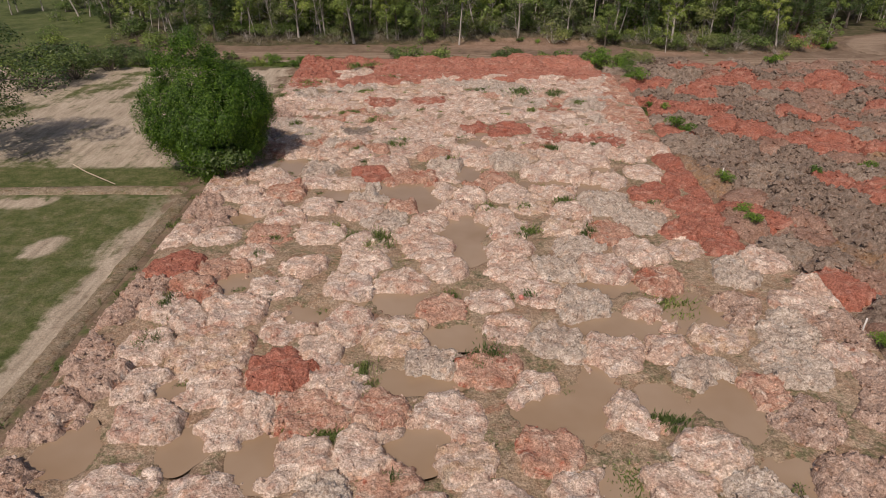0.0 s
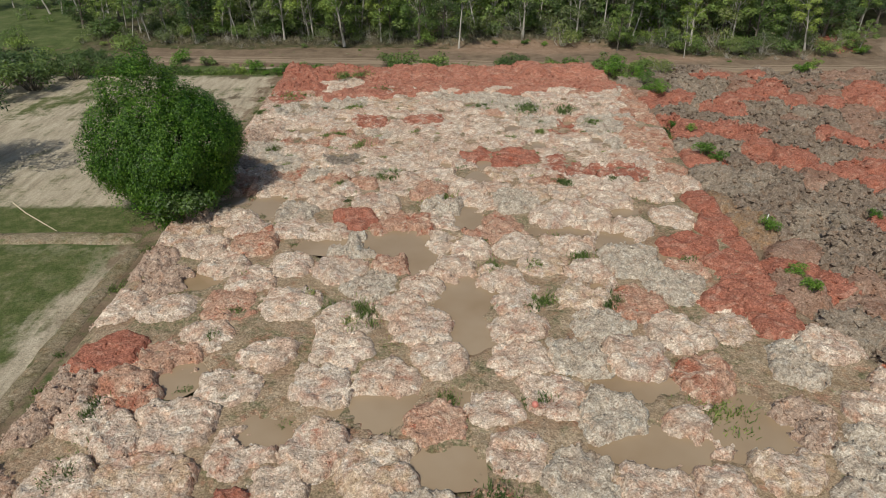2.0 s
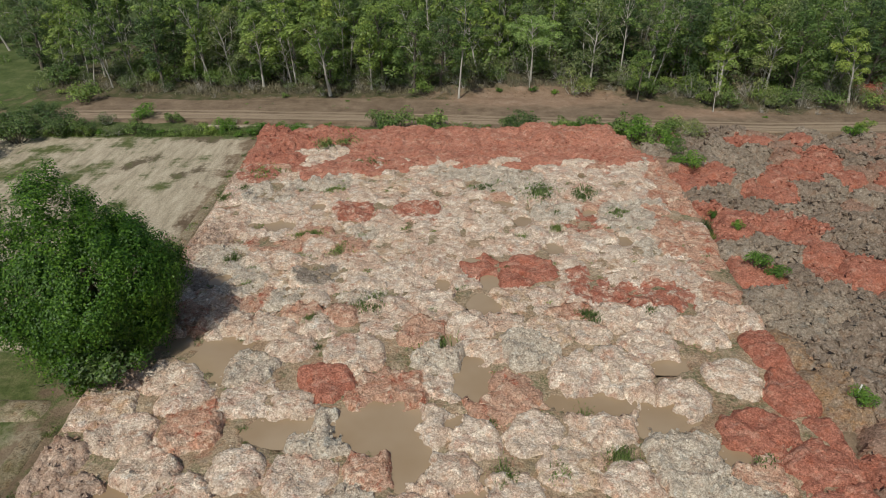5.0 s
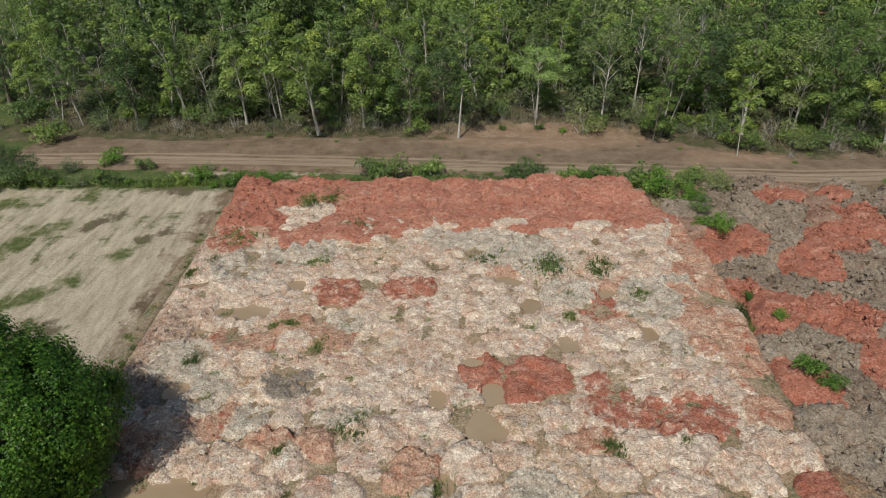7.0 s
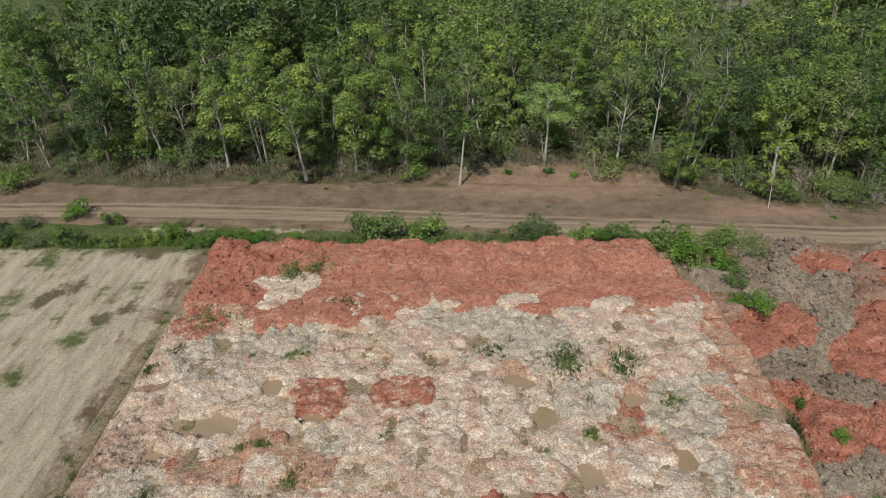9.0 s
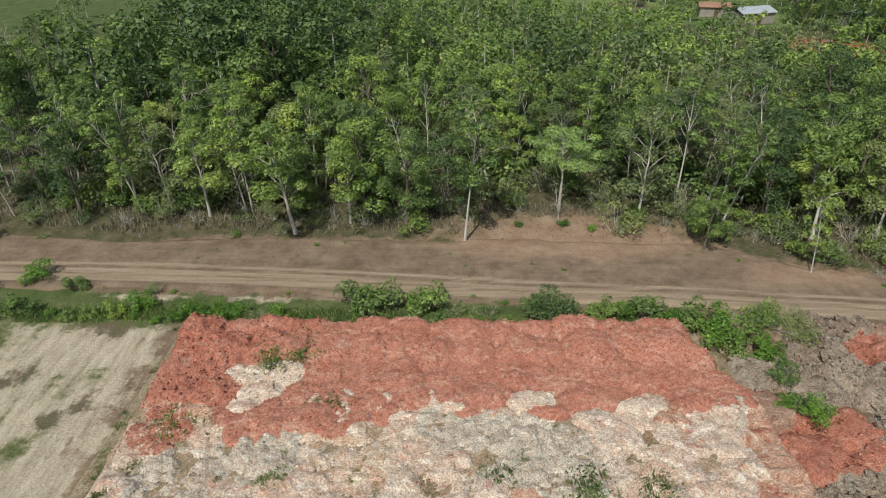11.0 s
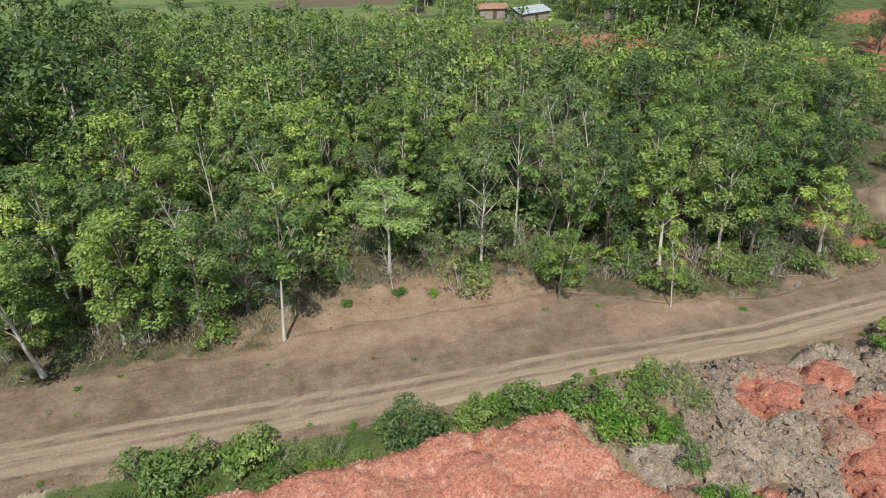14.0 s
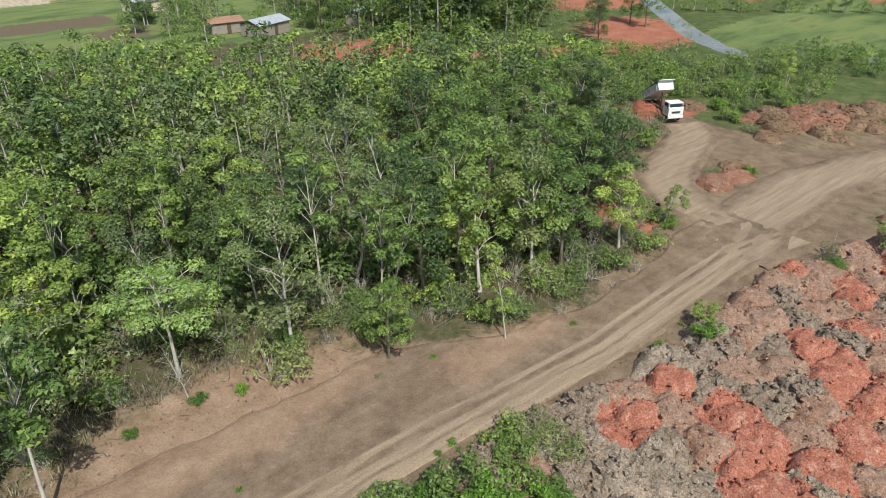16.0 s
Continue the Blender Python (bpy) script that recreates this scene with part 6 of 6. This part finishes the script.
# ---- dump truck ----
def truck():
    white = plain("white_paint", (0.72, 0.72, 0.70), 0.4, 0.0, 0.2)
    dark = plain("dark_steel", (0.05, 0.05, 0.05), 0.6)
    rubber = plain("rubber", (0.02, 0.02, 0.02), 0.85)
    glass = plain("windscreen", (0.03, 0.04, 0.05), 0.08, 0.0, 0.0)
    lamp = plain("lamp_glass", (0.6, 0.6, 0.58), 0.15)
    root = new("dump_truck")

    def piece(name, boxes, mat, parent, bevel=0.0, label=""):
        bm = bmesh.new()
        for c, s, *turn in boxes:
            box(bm, c, s, turn[0] if turn else None)
        return part(name, bm_mesh(name, bm, mat, bevel), parent, label)

    # front faces -y
    cab = piece("cab", [((0, -3.0, 1.55), (2.3, 1.7, 1.3)), ((0, -2.9, 2.45), (2.2, 1.45, 0.75))], white, root, 0.09)
    piece("windscreen", [((0, -3.66, 2.33), (1.95, 0.05, 0.72), Euler((radians(-8), 0, 0)).to_matrix())], glass, cab)
    for s in (-1, 1):
        piece("side_window", [((s * 1.11, -2.9, 2.35), (0.04, 0.95, 0.6))], glass, cab)
        piece("headlight", [((s * 0.85, -3.88, 1.22), (0.36, 0.06, 0.2))], lamp, cab, 0.02)
        piece("mirror", [((s * 1.3, -3.7, 2.3), (0.2, 0.08, 0.45)), ((s * 1.2, -3.68, 2.5), (0.3, 0.04, 0.04))], dark, cab)
    piece("grille", [((0, -3.87, 1.5), (1.3, 0.05, 0.28))], dark, cab)
    piece("bumper", [((0, -3.88, 0.82), (2.3, 0.22, 0.34))], white, root, 0.04)
    piece("chassis", [((-0.45, 0.3, 0.95), (0.16, 7.2, 0.26)), ((0.45, 0.3, 0.95), (0.16, 7.2, 0.26)), ((0, 2.8, 0.8), (1.9, 0.2, 0.2)), ((0, -2.9, 0.7), (1.9, 0.2, 0.2)), ((0, 3.7, 0.95), (1.6, 0.15, 0.2))], dark, root)
    tilt = Matrix.Rotation(radians(-32), 3, "X")
    hinge = Vector((0, 3.7, 1.2))

    def bed(c, s):
        return (tuple(hinge + tilt @ Vector(c)), s, tilt)

    body = piece("dump_bed", [bed((0, -2.4, 0.08), (2.4, 4.8, 0.14)), bed((-1.17, -2.4, 0.65), (0.08, 4.8, 1.1)), bed((1.17, -2.4, 0.65), (0.08, 4.8, 1.1)), bed((0, -4.76, 0.7), (2.4, 0.08, 1.25)), bed((0, -5.1, 1.3), (2.4, 0.7, 0.07))]
                 + [bed((s * 1.24, -0.5 - 0.95 * k, 0.6), (0.08, 0.12, 1.1)) for s in (-1, 1) for k in range(5)], white, root, 0.0, "white raised dump bed with ribbed sides")
    piece("bed_lip", [bed((-1.2, -2.4, 1.24), (0.16, 4.8, 0.1)), bed((1.2, -2.4, 1.24), (0.16, 4.8, 0.1))], dark, body)
    foot = Vector((0, 0.2, 1.0))
    head = hinge + tilt @ Vector((0, -3.6, 0.0))
    v, f = tube([tuple(foot), tuple((foot + head) / 2), tuple(head)], [0.14, 0.11, 0.08], 10)
    part("hydraulic_ram", mesh_of("ram", v, f, dark), root)
    for y, xs_ in ((-2.9, (-0.98, 0.98)), (1.9, (-1.0, -0.66, 0.66, 1.0)), (3.2, (-1.0, -0.66, 0.66, 1.0))):
        for x in xs_:
            bm = bmesh.new()
            bmesh.ops.create_cone(bm, cap_ends=True, segments=20, radius1=0.5, radius2=0.5, depth=0.28, matrix=Matrix.Translation((x, y, 0.5)) @ Matrix.Rotation(radians(90), 4, "Y"))
            bmesh.ops.bevel(bm, geom=[e for e in bm.edges if len(e.link_faces) == 2 and any(len(q.verts) > 4 for q in e.link_faces)], offset=0.06, segments=2, affect="EDGES")
            wheel = part("wheel", bm_mesh("wheel", bm, rubber), root)
            bm = bmesh.new()
            bmesh.ops.create_cone(bm, cap_ends=True, segments=16, radius1=0.27, radius2=0.2, depth=0.31, matrix=Matrix.Translation((x, y, 0.5)) @ Matrix.Rotation(radians(90), 4, "Y"))
            part("rim", bm_mesh("rim", bm, white), wheel)
    return tagged(root, "white dump truck tipping its bed on the dirt clearing", "truck")


lorry = truck()
lorry.matrix_world = pose(88.9, 122.0, 0.15, 0, 0, -29)

# red heaps by the clearing
for x, y, a, b, h, kind in ((88.5, 124.5, 2.6, 2.2, 1.3, "red"), (92, 123, 3, 2.4, 1.4, "rust"), (95.5, 121, 2.6, 2, 1.0, "brown"), (72.2, 103.6, 2.4, 1.8, 0.9, "rust"), (75.5, 103.2, 2.6, 1.9, 0.9, "rust"), (78.3, 104.5, 2.2, 2.2, 0.8, "brown"), (57.2, 104.8, 2.0, 1.8, 1.0, "rust"),
                            (56.0, 107.0, 1.8, 2.0, 1.1, "red"), (91, 107, 2.2, 1.7, 0.9, "brown"), (96, 108, 3, 2, 1.6, "brown"), (100, 106, 3.4, 2.4, 1.8, "rust"), (104, 104, 3.4, 2.4, 1.9, "rust"), (103, 108.5, 3.6, 2.4, 1.8, "rust"), (108, 103, 3.4, 2.4, 1.8, "brown"), (99, 110, 3.4, 2.2, 1.6, "brown"), (106.5, 100.5, 3, 2, 1.3, "brown"), (97.5, 112, 2.5, 2, 1.0, "rust"), (110, 107, 3.5, 2.5, 1.2, "rust")):
    mound(kind, x, y, -0.05, a, b, h, rng.uniform(0, 360))
for _ in range(34):
    q, d = rng.random(), rng.uniform(-1, 1)
    mound(rng.choice(["brown", "brown", "rust"]), 95 + 20 * q + 4.5 * d, 109 - 9.5 * q + 5.2 * d, -0.1, rng.uniform(1.5, 2.6), rng.uniform(1.3, 2.0), rng.uniform(0.7, 1.5), rng.uniform(0, 360))
for _ in range(9):
    mound("brown", rng.uniform(73, 82), rng.uniform(82.5, 87.5), -0.1, rng.uniform(1.4, 2.2), rng.uniform(1.3, 1.9), rng.uniform(0.7, 1.2), rng.uniform(0, 360))
for x, y, s, k in ((74, 105.6, 0.8, 3), (77.5, 102.6, 0.7, 0), (92, 109.5, 0.9, 3), (94, 114, 1.1, 1), (101, 114, 1.2, 3), (106, 112, 1.4, 1), (112, 111, 1.2, 5), (84, 124, 1.3, 3), (80, 118, 1.2, 5), (76, 116, 1.1, 4), (98, 118, 1.2, 0), (104, 120, 1.4, 4), (112, 118, 1.4, 0), (63, 88, 0.8, 5), (69, 85, 0.9, 4), (73, 83.5, 0.9, 5)):
    place(SHRUBS[k], x, y, s)

# ---- far side: houses, trees, canal ----
def house(x, y, turn, w, d, h, roof_mat, wall_mat, label):
    root = new("house")
    bm = bmesh.new()
    box(bm, (0, 0, h / 2), (w, d, h))
    part("wall", bm_mesh("wall", bm, wall_mat), root)
    fall = math.tan(radians(17))
    us = np.linspace(-w / 2 - 0.4, w / 2 + 0.4, 41)
    wave = 0.03 * (np.arange(41) % 2)
    for s in (-1, 1):
        reach = d / 2 + 0.4
        rows = [np.stack([us, 0 * us + yy, top + wave], -1) for yy, top in ((0.0, h + fall * d / 2 + 0.1), (s * reach, h + 0.1 - fall * 0.4), (s * reach, h + 0.05 - fall * 0.4), (0.0, h + fall * d / 2 + 0.05))]
        part("roof_slope", mesh_of("roof_slope", np.concatenate(rows + rows[:1]), grid_faces(41, 5), roof_mat, False), root)
    bm = bmesh.new()
    box(bm, (0.3, -d / 2 - 0.03, 1.0), (0.9, 0.08, 2.0))
    part("door", bm_mesh("door", bm, plain("old_door", (0.12, 0.08, 0.05))), root)
    root.matrix_world = pose(x, y, 0.1, 0, 0, turn)
    return tagged(root, label, "house", "farm houses beyond the woods")


ZINC = plain("zinc_sheet", (0.55, 0.57, 0.60), 0.4, 0.3, 0.35)
RUSTED = plain("rusty_sheet", (0.35, 0.20, 0.13), 0.7, 0.1, 0.4)
BLUE = plain("blue_sheet", (0.30, 0.42, 0.55), 0.45, 0.1, 0.25)
BOARD = plain("grey_boards", (0.30, 0.26, 0.22), 0.85)
CREAM = plain("cream_render", (0.62, 0.52, 0.40), 0.85)
house(71.5, 212, 18, 9, 6, 2.6, ZINC, BOARD, "farm shed with pale zinc roof among trees")
house(65.5, 220, -8, 7, 5, 2.4, RUSTED, BOARD, "farm shed with rusty and grey sheet roof")
house(94.5, 208, 25, 6, 5, 2.6, BLUE, BOARD, "small house with blue-grey sheet roof among trees")
house(60, 257, 10, 8, 6, 3.0, ZINC, CREAM, "low pale farm house beside green fields")

rng = np.random.default_rng(9)
for _ in range(420):
    x, y = rng.uniform(45, 150), rng.uniform(118, 245)
    clear = inside(x, y, [(78, 187, 13, 10), (74, 174, 10, 5), (92, 166, 8, 4), (106, 160, 9, 4), (138, 160, 15, 12), (120, 150, 7, 4), (71.5, 210, 8, 8), (94, 206, 5, 6), (88, 119, 9, 6), (65.5, 219, 6, 6)], 1.0)
    if not clear and x > east(y) - 2 and y > np.interp(x, [52, 70, 90, 115, 150], [112, 124, 127, 122, 140]) and along(np.array(x), np.array(y), CANAL, 6) < 0.1:
        if y < 205 and not inside(x, y, [(108, 183, 18, 9)]):
            far_tree(rng.choice([4, 6, 6]), x, y, rng.uniform(0.35, 0.85) * (0.75 if x < 100 else 1.0))
        elif rng.random() < 0.55:
            far_tree(4, x, y, rng.uniform(0.5, 1.0))
        else:
            far_tree(rng.choice([0, 2, 3]), x, y, rng.uniform(0.6, 0.85))
for x, y, s, k in ((98, 186, 1.25, 3), (104, 182, 1.2, 6), (110, 186, 1.2, 3), (92, 190, 1.1, 1), (116, 180, 1.1, 3), (122, 178, 0.9, 6), (127, 164, 0.8, 3), (143, 166, 0.8, 1), (60, 232, 1.0, 2), (86, 222, 1.1, 1), (96, 224, 1.0, 2), (112, 216, 1.2, 3), (82, 206, 1.0, 1), (118, 117, 0.55, 2), (58.0, 101.6, 0.42, 2), (120.5, 158, 0.75, 3), (142, 161, 0.8, 1)):
    place(KINDS[k], x, y, s)

for q in np.linspace(0, 1, 26):
    far_tree(rng.choice([4, 4, 0, 2]), 164 + 44 * q + rng.normal(0, 1), 170 - 44 * q + rng.normal(0, 1), rng.uniform(0.35, 0.6))
for q in np.linspace(0, 1, 40):
    far_tree(rng.choice([4, 4, 6]), 112 + 40 * q + rng.normal(0, 3), 122 - 6 * q + rng.normal(0, 4), rng.uniform(0.25, 0.6))
for _ in range(45):
    far_tree(4, rng.uniform(-72, -44), rng.uniform(96, 175), rng.uniform(0.15, 0.45))
for _ in range(26):
    far_tree(rng.choice(4), rng.uniform(-90, -50), rng.uniform(125, 215), rng.uniform(0.5, 0.8))
for _ in range(60):
    far_tree(rng.choice([0, 2, 2]), rng.uniform(86, 130), rng.uniform(178, 206), rng.uniform(0.75, 1.15))
# young woods and scrub east of the road's end
for _ in range(150):
    x, y = rng.uniform(70, 118), rng.uniform(121, 160)
    if y > 124 + 0.1 * abs(x - 95) and y < 168 - 0.35 * (x - 70) and not inside(x, y, [(90, 122, 8, 5), (106, 160, 8, 4), (122, 150, 6, 4), (92, 166, 7, 3)], 0.5):
        far_tree(rng.choice([0, 1, 3, 4, 4]) if x < 88 else rng.choice([4, 4, 6]), x, y, rng.uniform(0.5, 0.8))
for _ in range(120):
    x = rng.uniform(98, 150)
    y = rng.uniform(110, 131) - 0.12 * (x - 100) + 3
    if along(np.array(x), np.array(y), CANAL, 5) < 0.1 and not inside(x, y, [(157, 112.5, 12, 5)]):
        far_tree(rng.choice([4, 4, 6, 6]), x, y, rng.uniform(0.3, 0.75))
for _ in range(40):
    far_tree(4, rng.uniform(84, 128), rng.uniform(172, 196), rng.uniform(0.6, 1.1))
join_far_trees()

pond_mat = material("still_water", 0.05, 0.5)
pond = Net(pond_mat)
pond.done(pond.ramp(pond.noise(0.1, 3.0), (0.35, (0.16, 0.15, 0.11)), (0.65, (0.22, 0.21, 0.17))))
sheet = np.array([(120, 95, -0.62), (200, 95, -0.62), (215, 215, -0.62), (165, 190, -0.62), (120, 140, -0.62)], float)
tagged(new("water", mesh_of("water", sheet, [(0, 1, 2, 3, 4)], pond_mat, False)), "still grey-brown water of a canal and pond", "water", kind="structure")
